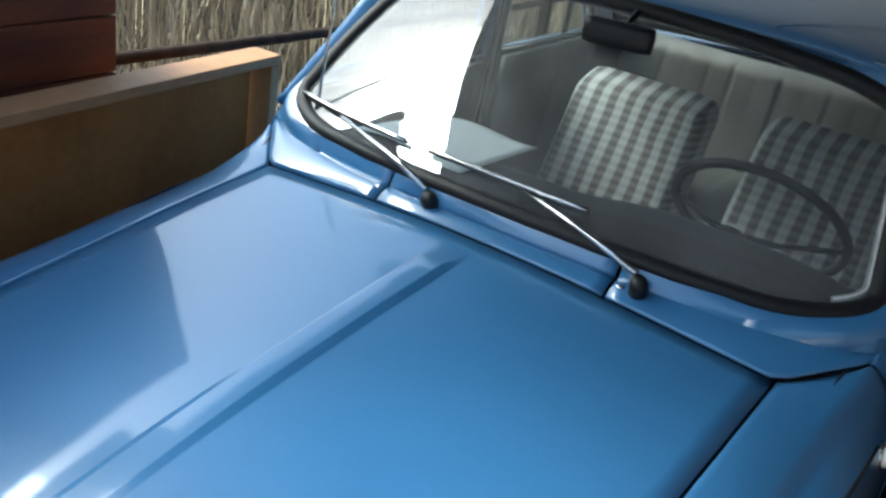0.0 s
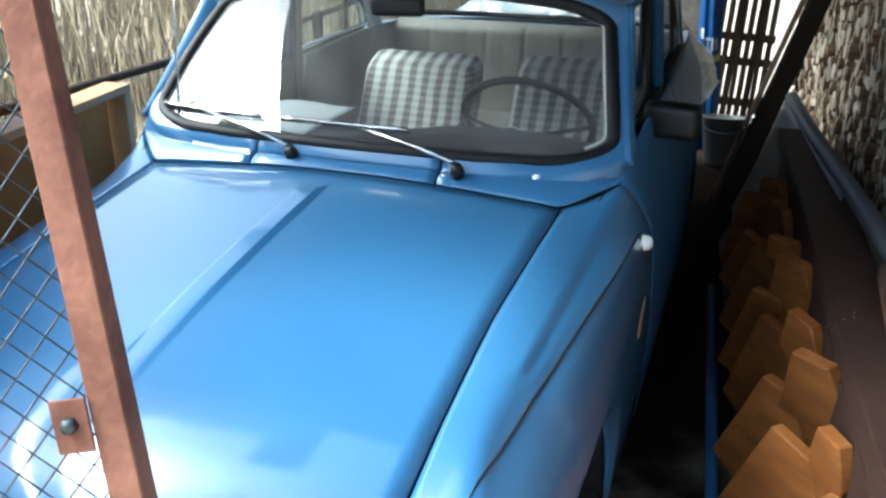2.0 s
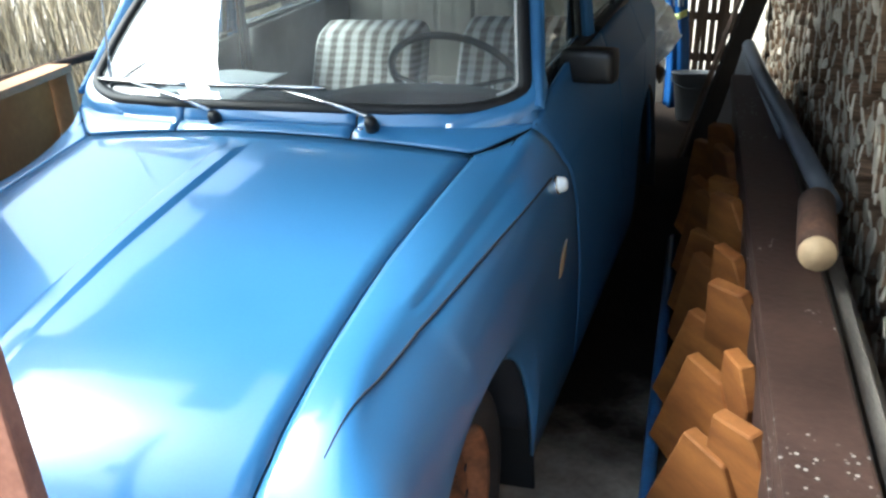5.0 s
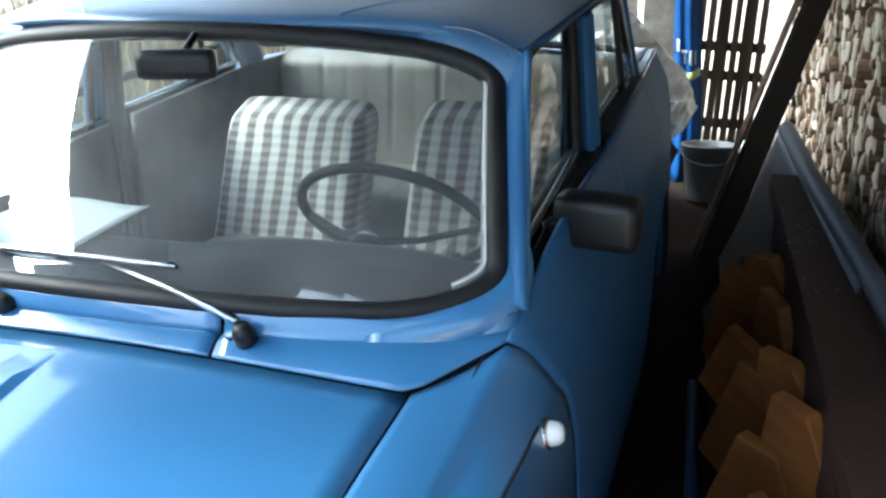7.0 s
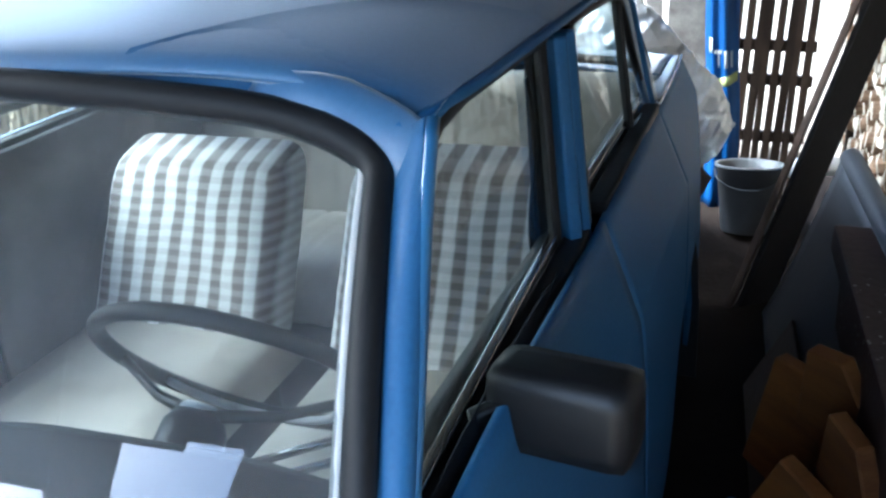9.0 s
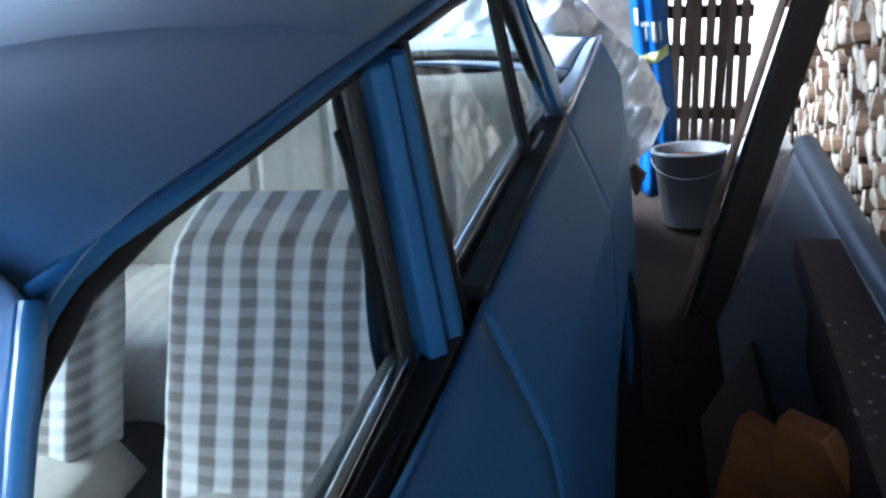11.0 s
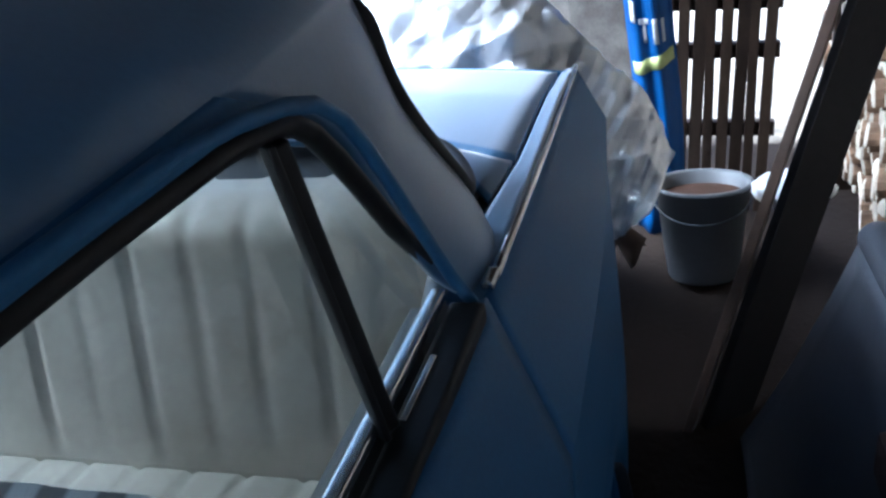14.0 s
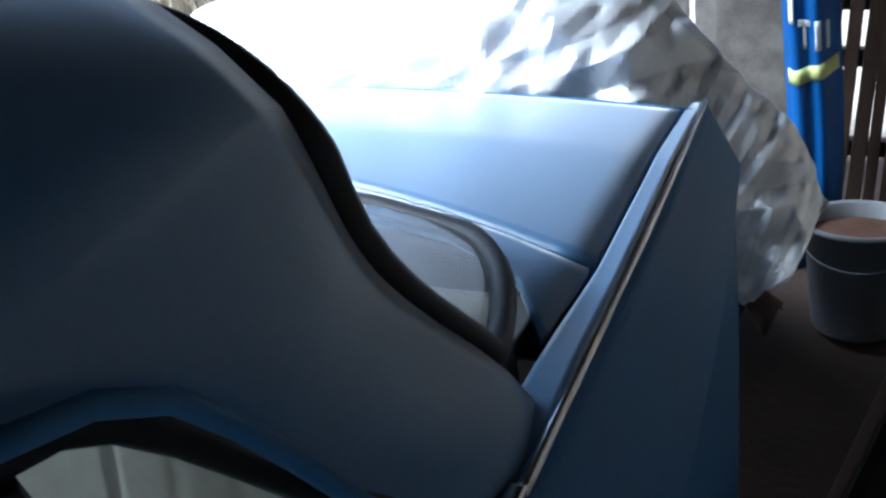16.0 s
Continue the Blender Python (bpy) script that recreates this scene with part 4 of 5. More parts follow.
for sgn in (1, -1):
    def deck_side(u, v):
        y = lerp(3.06, 4.06, u)
        x0 = lid_edge(max(3.43, y)) + 0.008
        x1 = top_x(y) - 0.001
        z0, z1 = boot_z(x0, max(3.25, y)), top_z(y) - 0.002
        return Vector((sgn * lerp(x0, max(x1, x0 + 0.004), v), y, lerp(z0, max(z1, z0 + 0.002), v**2)))
    part("deck_side", grid(deck_side, 30, 6, 0.008), ROOFPAINT, car)
part("boot_liner", grid(lambda u, v: Vector(((u * 2 - 1) * 0.63, lerp(3.3, 4.05, v), boot_z((u * 2 - 1) * 0.63, lerp(3.3, 4.05, v)) - 0.03)), 10, 10, 0.004), SEAM, car)
part("rear_panel", grid(lambda u, v: Vector(((u * 2 - 1) * lerp(0.61, 0.635, v**0.5), 3.995 + 0.08 * math.sin(1.57 * min(1, v * 2.5)), lerp(boot_z((u * 2 - 1) * 0.6, 3.99), 0.35, v))), 20, 14, 0.01), PAINT, car)

def rear_glass_point(u, v):
    w = (v + 1) / 2
    edge = pillar_edge(0.95 - 0.92 * w) - Vector((0.012 * (1 - w), -0.004 * w, 0))
    k = 0.25 * u * u + 0.75 * abs(u) ** 9
    y = float(np.interp(w, [0, 0.3, 0.55, 0.8, 1], [3.48, 3.30, 3.19, 3.12, 3.092]))
    return Vector((edge.x * u, lerp(y, edge.y + 0.012, k), lerp(lerp(1.03, 1.382, w), edge.z - 0.012 * w, k) + 0.012 * math.sin(3.1416 * w) * (1 - k)))
rear_window = part("rear_window", pane(rear_glass_point, 0.2, 12), REARGLASS, car, "clear rear window")
part("rear_window_seal", tube([rear_glass_point(u, v) for u, v in round_loop(0.2)], 0.012, 8, True), RUBBER, rear_window, "thick black rubber seal")

# wipers
def wiper(px, tipx, sgn=1):
    pivot = Vector((px, 1.315, 1.008))
    w = new("wiper")
    w.parent = car
    part("pivot", lathe([(0.001, 0.034), (0.013, 0.032), (0.017, 0.022), (0.019, 0.0)], 16, Matrix.Translation(pivot - Vector((0, -0.004, 0.022))) @ Matrix.Rotation(radians(25), 4, "X")), BLACK, w, "black pivot cap")
    mid = Vector((tipx, 1.385, 1.060))
    part("arm", tube([pivot + Vector((-0.01, 0.0, 0.012)), pivot.lerp(mid, 0.35) + Vector((0, 0, 0.014)), mid + Vector((0, -0.004, 0.012))], [0.0075, 0.006, 0.0045], 8), CHROME, w, "bare metal wiper arm")
    blade = []
    for k in range(13):
        x = tipx - 0.19 + 0.36 * k / 12
        uu = x / 0.655
        blade.append(screen_point(uu, -0.80) + Vector((0, -0.012, 0.008)))
    part("blade", tube(blade, 0.0055, 6), CHROME, w, "bright metal wiper blade")
    part("blade_rubber", tube([p + Vector((0, 0.005, -0.005)) for p in blade], 0.004, 6), RUBBER, w)


wiper(0.308, -0.015)
wiper(-0.148, -0.44)
ant = part("aerial", tube([(-0.573, 1.44, 0.96), (-0.572, 1.45, 1.0)], [0.020, 0.014], 12), BLACK, car, "black aerial base with a thin rod")
part("aerial_rod", tube([(-0.572, 1.45, 1.0), (-0.60, 1.52, 1.28), (-0.615, 1.56, 1.42)], [0.004, 0.003, 0.002], 6), CHROME, ant)
mir = part("door_mirror", slab(0.155, 0.075, 0.095, 0.022, Matrix.Translation((0.778, 1.775, 1.005)) @ Matrix.Rotation(radians(-8), 4, "Z")), BLACK, car, "black plastic door mirror")
part("mirror_glass", slab(0.125, 0.004, 0.07, 0.002, Matrix.Translation((0.782, 1.814, 1.018)) @ Matrix.Rotation(radians(-8), 4, "Z")), CHROME, mir)
part("mirror_stalk", bar_between((0.69, 1.74, 1.03), (0.74, 1.765, 1.05), 0.02, 0.05, 0.006), BLACK, mir)

# cabin
part("dashboard", grid(lambda u, v: Vector((lerp(-0.66, 0.66, u), lerp(1.37, 1.70, v) + 0.09 * (1 - v) * (abs(u * 2 - 1)) ** 2.5, 0.985 + 0.01 * math.sin(3.14 * v) - 0.13 * max(0, v - 0.88) / 0.12 + (0.030 * math.exp(-(((lerp(-0.66, 0.66, u) - 0.33) / 0.24) ** 4)) * min(1, v * 2)))), 40, 20, 0.02), BLACK, car, "black padded dashboard with an instrument hood")
part("dashboard_face", slab(1.30, 0.04, 0.20, 0.01, Matrix.Translation((0, 1.70, 0.70))), TRIMGREY, car)
paper = tagged(link_bm("paper_sheet", grid(lambda u, v: Vector((lerp(-0.50, -0.20, u) + 0.05 * v, lerp(1.50, 1.75, v), 1.006 + 0.022 * u * v + 0.01 * math.sin(5 * u))), 10, 8, 0.001), PAPER), "white paper sheet lying on the dashboard", "paper")
centre, tilt = Vector((0.358, 1.84, 0.995)), Matrix.Rotation(radians(-50), 4, "X")
sw = Matrix.Translation(centre) @ tilt @ Matrix.Rotation(0, 4, "Z")
steer = part("steering_wheel", tube([sw @ Vector((0.192 * math.cos(a), 0.192 * math.sin(a), 0)) for a in np.linspace(0, 6.28319, 48, endpoint=False)], 0.011, 10, True), BLACK, car, "thin black steering wheel")
# Ring and badge are chrome; white paint stands in for their reflection.
part("horn_ring", tube([sw @ Vector((0.12 * math.cos(a), 0.12 * math.sin(a), -0.02)) for a in np.linspace(0.15, 3.0, 24)], 0.0055, 8), WHITEMETAL, steer, "half horn ring, painted pale for the sky it mirrors")
part("steering_spoke", tube([sw @ Vector((-0.19, 0, 0)), sw @ Vector((-0.1, -0.025, -0.05)), sw @ Vector((-0.03, -0.03, -0.07)), sw @ Vector((0.07, -0.025, -0.055)), sw @ Vector((0.19, 0, 0))], [0.007, 0.007, 0.010, 0.007, 0.007], 8), BLACK, steer)
part("steering_hub", lathe([(0.001, 0.01), (0.03, 0.008), (0.04, -0.01), (0.045, -0.06), (0.03, -0.30)], 24, sw @ Matrix.Translation((-0.03, -0.03, -0.075))), BLACK, steer)
part("hub_badge", lathe([(0.001, 0.016), (0.022, 0.013), (0.026, 0.008)], 20, sw @ Matrix.Translation((-0.03, -0.03, -0.07))), WHITEMETAL, steer)
for dz in (0.0, 0.03):
    part("column_stalk", tube([(0.37, 1.80, 0.86 + dz), (0.50, 1.82, 0.91 + dz)], 0.006, 8), CHROME, steer)
rv = part("inside_mirror", slab(0.15, 0.03, 0.055, 0.018, Matrix.Translation((0.02, 1.665, 1.308)) @ Matrix.Rotation(radians(12), 4, "Z")), BLACK, car, "black inside mirror")
part("mirror_stem", tube([(0.02, 1.685, 1.345), (0.02, 1.74, 1.375)], 0.008, 8), BLACK, rv)


def front_seat(x0, x1, taper, back_by=0.0, top=1.0):
    w = x1 - x0
    seat = new("front_seat")
    seat.parent = car

    def back(u, v):
        """u round the back from side to side, v up."""
        a = u * 2 - 1
        p, q = max(0, abs(a) - 0.76) / 0.24, max(0, v - 0.82) / 0.18
        long = math.hypot(p, q)
        if long > 0:
            fit = max(p, q) / long
            p, q = p * fit, q * fit
        rim = math.hypot(p, q)
        h = (min(abs(a), 0.76) + 0.24 * p) * math.copysign(1, a)
        vv = min(v, 0.82) + 0.18 * q
        wr = 0.006 * noise.noise(Vector((u * 5, v * 6, x0)))
        x = lerp(x0, x1, 0.5 + 0.5 * h) - taper * (1 - vv) - 0.9 * taper * vv * max(0, h) + 0.2 * (0.05 - taper) * (1 - vv)
        y = back_by + lerp(2.50, 2.70, vv) - 0.01 - 0.03 * (1 - rim**2) + 0.085 * max(0, rim - 0.6) / 0.4 * rim + wr
        return Vector((x, y, lerp(0.60, top, vv)))

    part("backrest", grid(back, 30, 26, 0.05, uv=lambda u, v: (u * w * 1.16, v * 0.46)), CHECK, seat, "white and brown checked woven seat cover")

    def cushion(u, v):
        a = u * 2 - 1
        y = back_by + lerp(1.98, 2.56, v)
        z = 0.60 + 0.035 * (1 - a**4) - 0.08 * max(0, 0.15 - v) / 0.15 - 0.05 * max(0, abs(a) - 0.85) / 0.15
        return Vector((lerp(x0 - 0.02, x1 + 0.04, u), y, z - 0.008 * abs(math.sin(u * 12))))

    part("cushion", grid(cushion, 30, 16, 0.08), CREAM, seat, "cream leatherette seat cushion")
    part("seat_base", slab(w, 0.5, 0.24, 0.02, Matrix.Translation(((x0 + x1) / 2, 2.25 + back_by, 0.30))), BLACK, seat)


front_seat(0.10, 0.575, 0.02)
front_seat(-0.54, -0.05, 0.01, 0.05, 0.975)


def bench_back(u, v):
    x = lerp(-0.60, 0.60, u)
    n = abs(math.sin(u * 3.1416 * 14))
    pleat = (0.009 + 0.010 * max(0, (v - 0.7) / 0.3)) * (1 - (1 - n) ** 9) * min(1, v * 4)
    z = lerp(0.66, 1.06, v)
    y = lerp(3.15, 3.235, v) - pleat + 0.09 * max(0, (v - 0.82) / 0.18) ** 2
    return Vector((x, y, z - 0.05 * max(0, (v - 0.82) / 0.18) ** 2 * 0.6 + 0.0))


rs = new("rear_bench")
rs.parent = car
part("bench_backrest", grid(bench_back, 120, 24, 0.03), CREAM, rs, "pleated cream leatherette rear seat back")
part("bench_cushion", grid(lambda u, v: Vector((lerp(-0.62, 0.62, u), lerp(2.72, 3.18, v), 0.665 + 0.02 * math.sin(3.14 * v) - 0.10 * max(0, 0.15 - v) / 0.15 - 0.006 * (1 - abs(math.sin(u * 3.1416 * 15))) ** 6)), 120, 12, 0.08), CREAM, rs)
part("parcel_shelf", slab(1.20, 0.16, 0.02, 0.004, Matrix.Translation((0, 3.30, 0.965))), TRIMGREY, car)
for sgn in (1, -1):
    part("quarter_lining", grid(lambda u, v: Vector((sgn * lerp(0.655, 0.60, u), lerp(2.98, 3.30, u), lerp(1.02, 0.4, v))), 6, 6, 0.02), TRIMGREY, car)
for sgn in (1, -1):
    part("pillar_trim", grid(lambda u, v: Vector((sgn * (lerp(0.632, 0.612, v) + 0.006 * math.sin(3.14 * u)), lerp(2.278, 2.33, u) - 0.012 * (1 - v), lerp(0.70, 1.30, v))), 8, 10, 0.012), BLACK, car, "black plastic lining of the centre pillar")
belt = part("seat_belt", grid(lambda u, v: Vector((0.622 + 0.008 * math.sin(9 * v) + 0.02 * v, 2.285 + 0.035 * u - 0.01 * v, lerp(1.27, 0.80, v))) - Vector((0.014, 0.022, 0)), 3, 24, 0.003), BLACK, car, "dark seat belt hanging at the centre pillar")

# ---- the setting ----
def ground_z(x, y):
    rise = 0.04 * min(1, max(0, (y - 3.3) / 0.9)) ** 2 * (3 - 2 * min(1, max(0, (y - 3.3) / 0.9)))
    bank = 0.12 * min(1, max(0, (-1.7 - x) / 2.2)) ** 1.3
    near = max(0, 1 - (abs(x) + abs(y - 2)) / 12)
    return rise * (1 if x > -1 else 0.6) + bank + near * (0.018 * noise.noise(Vector((x * 3, y * 3, 0))) + 0.008 * noise.noise(Vector((x * 11, y * 11, 3))))


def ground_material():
    """Dry sand with the shelter's shade painted in as near-black, with ragged borders."""
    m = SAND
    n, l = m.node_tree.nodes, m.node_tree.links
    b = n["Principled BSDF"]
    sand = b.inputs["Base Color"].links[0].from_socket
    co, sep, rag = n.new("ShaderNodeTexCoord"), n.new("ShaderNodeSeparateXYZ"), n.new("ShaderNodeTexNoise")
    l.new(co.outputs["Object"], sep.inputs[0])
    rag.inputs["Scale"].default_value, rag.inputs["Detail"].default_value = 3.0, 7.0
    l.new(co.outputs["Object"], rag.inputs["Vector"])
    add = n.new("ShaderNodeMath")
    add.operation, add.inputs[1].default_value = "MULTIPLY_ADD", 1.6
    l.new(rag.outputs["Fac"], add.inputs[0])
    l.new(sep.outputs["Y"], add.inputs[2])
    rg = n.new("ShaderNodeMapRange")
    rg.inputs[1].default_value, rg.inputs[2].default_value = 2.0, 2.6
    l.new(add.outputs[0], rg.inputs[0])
    mix, shade_ramp = n.new("ShaderNodeMixRGB"), n.new("ShaderNodeValToRGB")
    shade_ramp.color_ramp.elements[0].color, shade_ramp.color_ramp.elements[1].color = (0.007, 0.005, 0.004, 1), (0.028, 0.02, 0.015, 1)
    l.new(rag.outputs["Fac"], shade_ramp.inputs[0])
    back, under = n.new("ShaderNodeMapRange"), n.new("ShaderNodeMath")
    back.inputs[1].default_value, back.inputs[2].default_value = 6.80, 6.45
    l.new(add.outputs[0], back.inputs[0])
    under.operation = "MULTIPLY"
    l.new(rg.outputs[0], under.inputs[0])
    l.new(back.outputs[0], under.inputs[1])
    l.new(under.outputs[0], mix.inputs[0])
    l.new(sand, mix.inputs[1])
    l.new(shade_ramp.outputs[0], mix.inputs[2])
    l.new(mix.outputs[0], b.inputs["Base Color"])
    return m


def ground_sheet():
    bm = bmesh.new()
    def axis(lo, hi, n, far):
        return [-far, -far / 3, -far / 8, *np.linspace(lo, hi, n), far / 8, far / 3, far]
    xs, ys = axis(-5, 3.5, 100, 600), axis(-3.5, 8, 120, 600)
    vs = [[bm.verts.new((x, y, ground_z(x, y))) for y in ys] for x in xs]
    for i in range(len(xs) - 1):
        for j in range(len(ys) - 1):
            bm.faces.new((vs[i][j], vs[i + 1][j], vs[i + 1][j + 1], vs[i][j + 1]))
    return bm


ground = tagged(link_bm("ground", ground_sheet(), ground_material()), "trampled sandy ground, shade under the shelter painted near-black", "ground", kind="structure")

# shelter roof and posts
roof = thing("shelter_roof", None, "low shelter roof of old boards", "roof", kind="structure")
def roof_board(x, y0, y1, lift):
    part("roof_board", slab(0.235, y1 - y0, 0.022, 0.003, Matrix.Translation((x, (y1 + y0) / 2, 1.80 + 0.14 * (x + 1.5) + lift))), DARKWOOD, roof, smooth=False)


for i, x in enumerate((-0.93, -0.73, -0.53, -0.33, -0.13, 0.07, 0.275, 0.48, *[0.70 + 0.2 * k for k in range(9)])):
    # the two short boards over the bonnet leave a skylight
    front = 0.86 if 0.2 < x < 0.6 else -0.8 if x < -0.9 else 0.70 if x < 0.0 else 0.50 if x < 0.8 else -0.6 if x < 1.3 else -1.2
    back = 0.95 if x < -0.9 else 2.7 if x < -0.7 else 3.45 if x < -0.5 else 4.2 if x < -0.2 else 5.3
    roof_board(x, front, back, 0.026 * (i % 2))
for y in (2.1, 3.35):
    part("rafter", slab(3.4, 0.07, 0.08, 0.006, Matrix.Translation((0.78, y, 2.03)) @ Matrix.Rotation(radians(-8), 4, "Y")), DARKWOOD, roof, smooth=False)
# Unseen wall, added to keep the car's right side dark.
wall = tagged(link_bm("wall_east", slab(0.08, 7.6, 2.5, 0.005, Matrix.Translation((2.45, 3.6, 0))), DARKWOOD, smooth=False), "dark board wall, unseen, added to shut out light from the east", "wall", kind="structure")
# Two added light stops: rear opening and the gap above the pallet.
tagged(link_bm("wall_north", slab(1.25, 0.06, 2.3, 0.005, Matrix.Translation((1.80, 5.32, 0))), DARKWOOD, smooth=False), "dark board wall added to stop light at the far end", "wall", kind="structure")
tagged(link_bm("wall_lintel", slab(1.45, 0.06, 1.04, 0.004, Matrix.Translation((0.46, 5.32, 1.20))), DARKWOOD, smooth=False), "dark boards, unseen, added to stop light above the pallet", "wall", kind="structure")

# ---- woodpile and stacked timber beside the car ----
def lane(y, off=0.0):
    return 1.42 + off - 0.1 * y


def firewood(seed):
    """One short log lying across, its sawn end towards the car; some are split."""
    rnd = random.Random(seed)
    n = 12
    split = seed % 4 == 0
    bm = bmesh.new()
    pts = []
    for k in range(n):
        a = 6.28319 * k / n
        r = 0.5 * rnd.uniform(0.9, 1.04)
        p, q = r * math.cos(a), r * math.sin(a)
        pts.append((p, max(q, -0.12) if split else q))
    tilt, wane = rnd.uniform(-0.3, 0.3), rnd.uniform(-0.3, 0.3)
    rows = []
    for x, s in ((0.0, 0.9), (0.006, 1.0), (0.16, 1.0)):
        rows.append([bm.verts.new((x + ((tilt * p + wane * q) * 0.03 if x < 0.1 else 0), p * s, q * s)) for p, q in pts])
    side = []
    for a, b in zip(rows, rows[1:]):
        for k in range(n):
            side.append(bm.faces.new((a[k], a[(k + 1) % n], b[(k + 1) % n], b[k])))
    cap = bm.faces.new(rows[0])
    bmesh.ops.recalc_face_normals(bm, faces=bm.faces)
    for f in side[n:]:
        f.material_index = 1
    me = bpy.data.meshes.new("firewood")
    bm.to_mesh(me)
    bm.free()
    me.materials.append(LOGEND)
    me.materials.append(BARK)
    return me


WOODFACE = 0.29
pile = thing("woodpile", None, "tall stack of pale round firewood logs, sawn ends showing", "woodpile")
part("pile_core", slab(0.3, 5.6, 1.78, 0.01, Matrix.Translation((lane(3.2, WOODFACE + 0.26), 3.2, 0.0)) @ Matrix.Rotation(radians(5.7), 4, "Z")), BARK, pile)
billets = [firewood(s) for s in range(16)]
rnd = random.Random(5)
rest_v, rest_f, rest_m, count = [], [], [], 0
row, z = 0, 0.16
while z < 1.86:
    y = 0.85 + rnd.uniform(0, 0.05)
    while y < 5.6:
        w, h = rnd.uniform(0.042, 0.085), rnd.uniform(0.050, 0.078)
        m = Matrix.Translation((lane(y, WOODFACE + 0.02 + rnd.uniform(-0.025, 0.022)), y + w / 2, z + rnd.uniform(-0.014, 0.014) + 0.016 * math.sin(5 * y + row)))
        m = m @ Matrix.Rotation(radians(rnd.uniform(-14, 8)), 4, "Z") @ Matrix.Rotation(rnd.uniform(-0.12, 0.12), 4, "Y") @ Matrix.Diagonal((rnd.uniform(0.8, 1.1), w * 1.15, h * 1.18, 1)) @ Matrix.Rotation(rnd.uniform(-0.5, 0.5), 4, "X")
        me = rnd.choice(billets)
        if 1.9 < y < 3.55 and 0.55 < z < 1.5 and count < 290:
            ob = new("log", me)
            ob.parent = pile
            ob.matrix_basis = m
            count += 1
        else:
            base = len(rest_v)
            rest_v += [m @ v.co for v in me.vertices]
            for p in me.polygons:
                rest_f.append([base + i for i in p.vertices])
                rest_m.append(p.material_index)
        y += w * rnd.uniform(0.93, 1.06)
    z += rnd.uniform(0.050, 0.058)
    row += 1
me = bpy.data.meshes.new("stacked_firewood")
me.from_pydata(rest_v, [], rest_f)
me.materials.append(LOGEND)
me.materials.append(BARK)
me.polygons.foreach_set("material_index", rest_m)
rest = new("stacked_firewood", me)
rest.parent = pile
rest["kind"] = "stuff"

# long brown-painted beam, lying along the pile on grey planks
def beam_edge(y):
    """The beam's edge towards the car."""
    return 1.352 - 0.090 * (y - 0.29)


tagged(link_bm("brown_board", slab(0.155, 3.05, 0.065, 0.007, Matrix.Translation((beam_edge(1.815) + 0.0775, 1.815, 0.59)) @ Matrix.Rotation(radians(5.15), 4, "Z") @ Matrix.Rotation(radians(3), 4, "Y")), BROWNPAINT, smooth=False), "long dark brown painted board with paint specks", "board")
stack = thing("timber_stack", None, "stack of weathered grey planks under the brown board", "timber")
for k in range(6):
    part("plank", slab(0.145, 3.1, 0.040, 0.003, Matrix.Translation((beam_edge(1.65) + 0.095 + 0.012 * (k % 2), 1.65, 0.21 + 0.0505 * k)) @ Matrix.Rotation(radians(4.75 + 0.2 * (k % 3)), 4, "Z")), GREYWOOD, stack, smooth=False)
for k in range(6):
    part("plank", slab(0.034, 3.3, 0.14, 0.003, Matrix.Translation((beam_edge(1.6) + 0.02 + 0.039 * k, 1.54 + 0.02 * (k % 3), 0.505 - 0.06 * (k > 3) - 0.05 * (k < 4))) @ Matrix.Rotation(radians(4.75), 4, "Z")), GREYWOOD if k else BROWNPAINT, stack, smooth=False)
for k in range(3):
    part("plank", slab(0.10, 3.1, 0.035, 0.003, Matrix.Translation((beam_edge(1.7) + 0.215 + 0.012 * k, 1.72, 0.47 - 0.05 * k)) @ Matrix.Rotation(radians(5.2), 4, "Z") @ Matrix.Rotation(radians(10), 4, "Y")), GREYWOOD, stack, smooth=False)
for y in (0.6, 1.9, 3.0):
    part("bearer", slab(0.40, 0.09, 0.21, 0.004, Matrix.Translation((beam_edge(y) + 0.13, y, 0.0))), DARKWOOD, stack, smooth=False)
RIDGE = [Vector(p) for p in ((1.435, 1.74, 0.692), (1.325, 2.45, 0.688), (1.205, 3.2, 0.682), (1.128, 3.80, 0.676))]
sheet = thing("sheet_panel", None, "bent grey metal sheet with a rolled rim leaning along the timber", "sheet")


def sheet_face(u, v):
    """From the far end towards the near one, and from the rim down to the ground."""
    top = RIDGE[3].lerp(RIDGE[1], u) - Vector((0.024, 0, 0.012))
    low = Vector((0.918, 4.05, 0.03)).lerp(Vector((1.06, 2.55, 0.03)), u)
    return top.lerp(low, v) + Vector((0.012 * math.sin(3.1416 * v), 0, 0.006 * noise.noise(Vector((u * 4, v * 4, 0)))))


part("face", grid(sheet_face, 24, 14, 0.004), SHEETGREY, sheet)
part("rolled_rim", tube(RIDGE, 0.030, 20), SHEETGREY, sheet, "rounded pale grey rim")
part("torn_tab", grid(lambda u, v: Vector((1.258 + 0.02 * v, 2.80 + 0.05 * u, 0.71 - 0.035 * u + 0.02 * v * (1 - u))), 6, 4, 0.003), SHEETGREY, sheet, "torn curled tab of the rim")
logthing = thing("round_log", None, "short pine log with bark and a pale sawn end", "log")
LOGA, LOGB = Vector((1.396, 1.40, 0.698)), Vector((1.398, 1.72, 0.702))
part("log_bark", tube([LOGA, LOGB], 0.048, 20), DARKBARK, logthing)
part("log_end", tube([LOGA - Vector((0, 0.012, 0)), LOGA + Vector((0, 0.004, 0))], 0.044, 20), LIGHTWOOD, logthing, "pale sawn end")
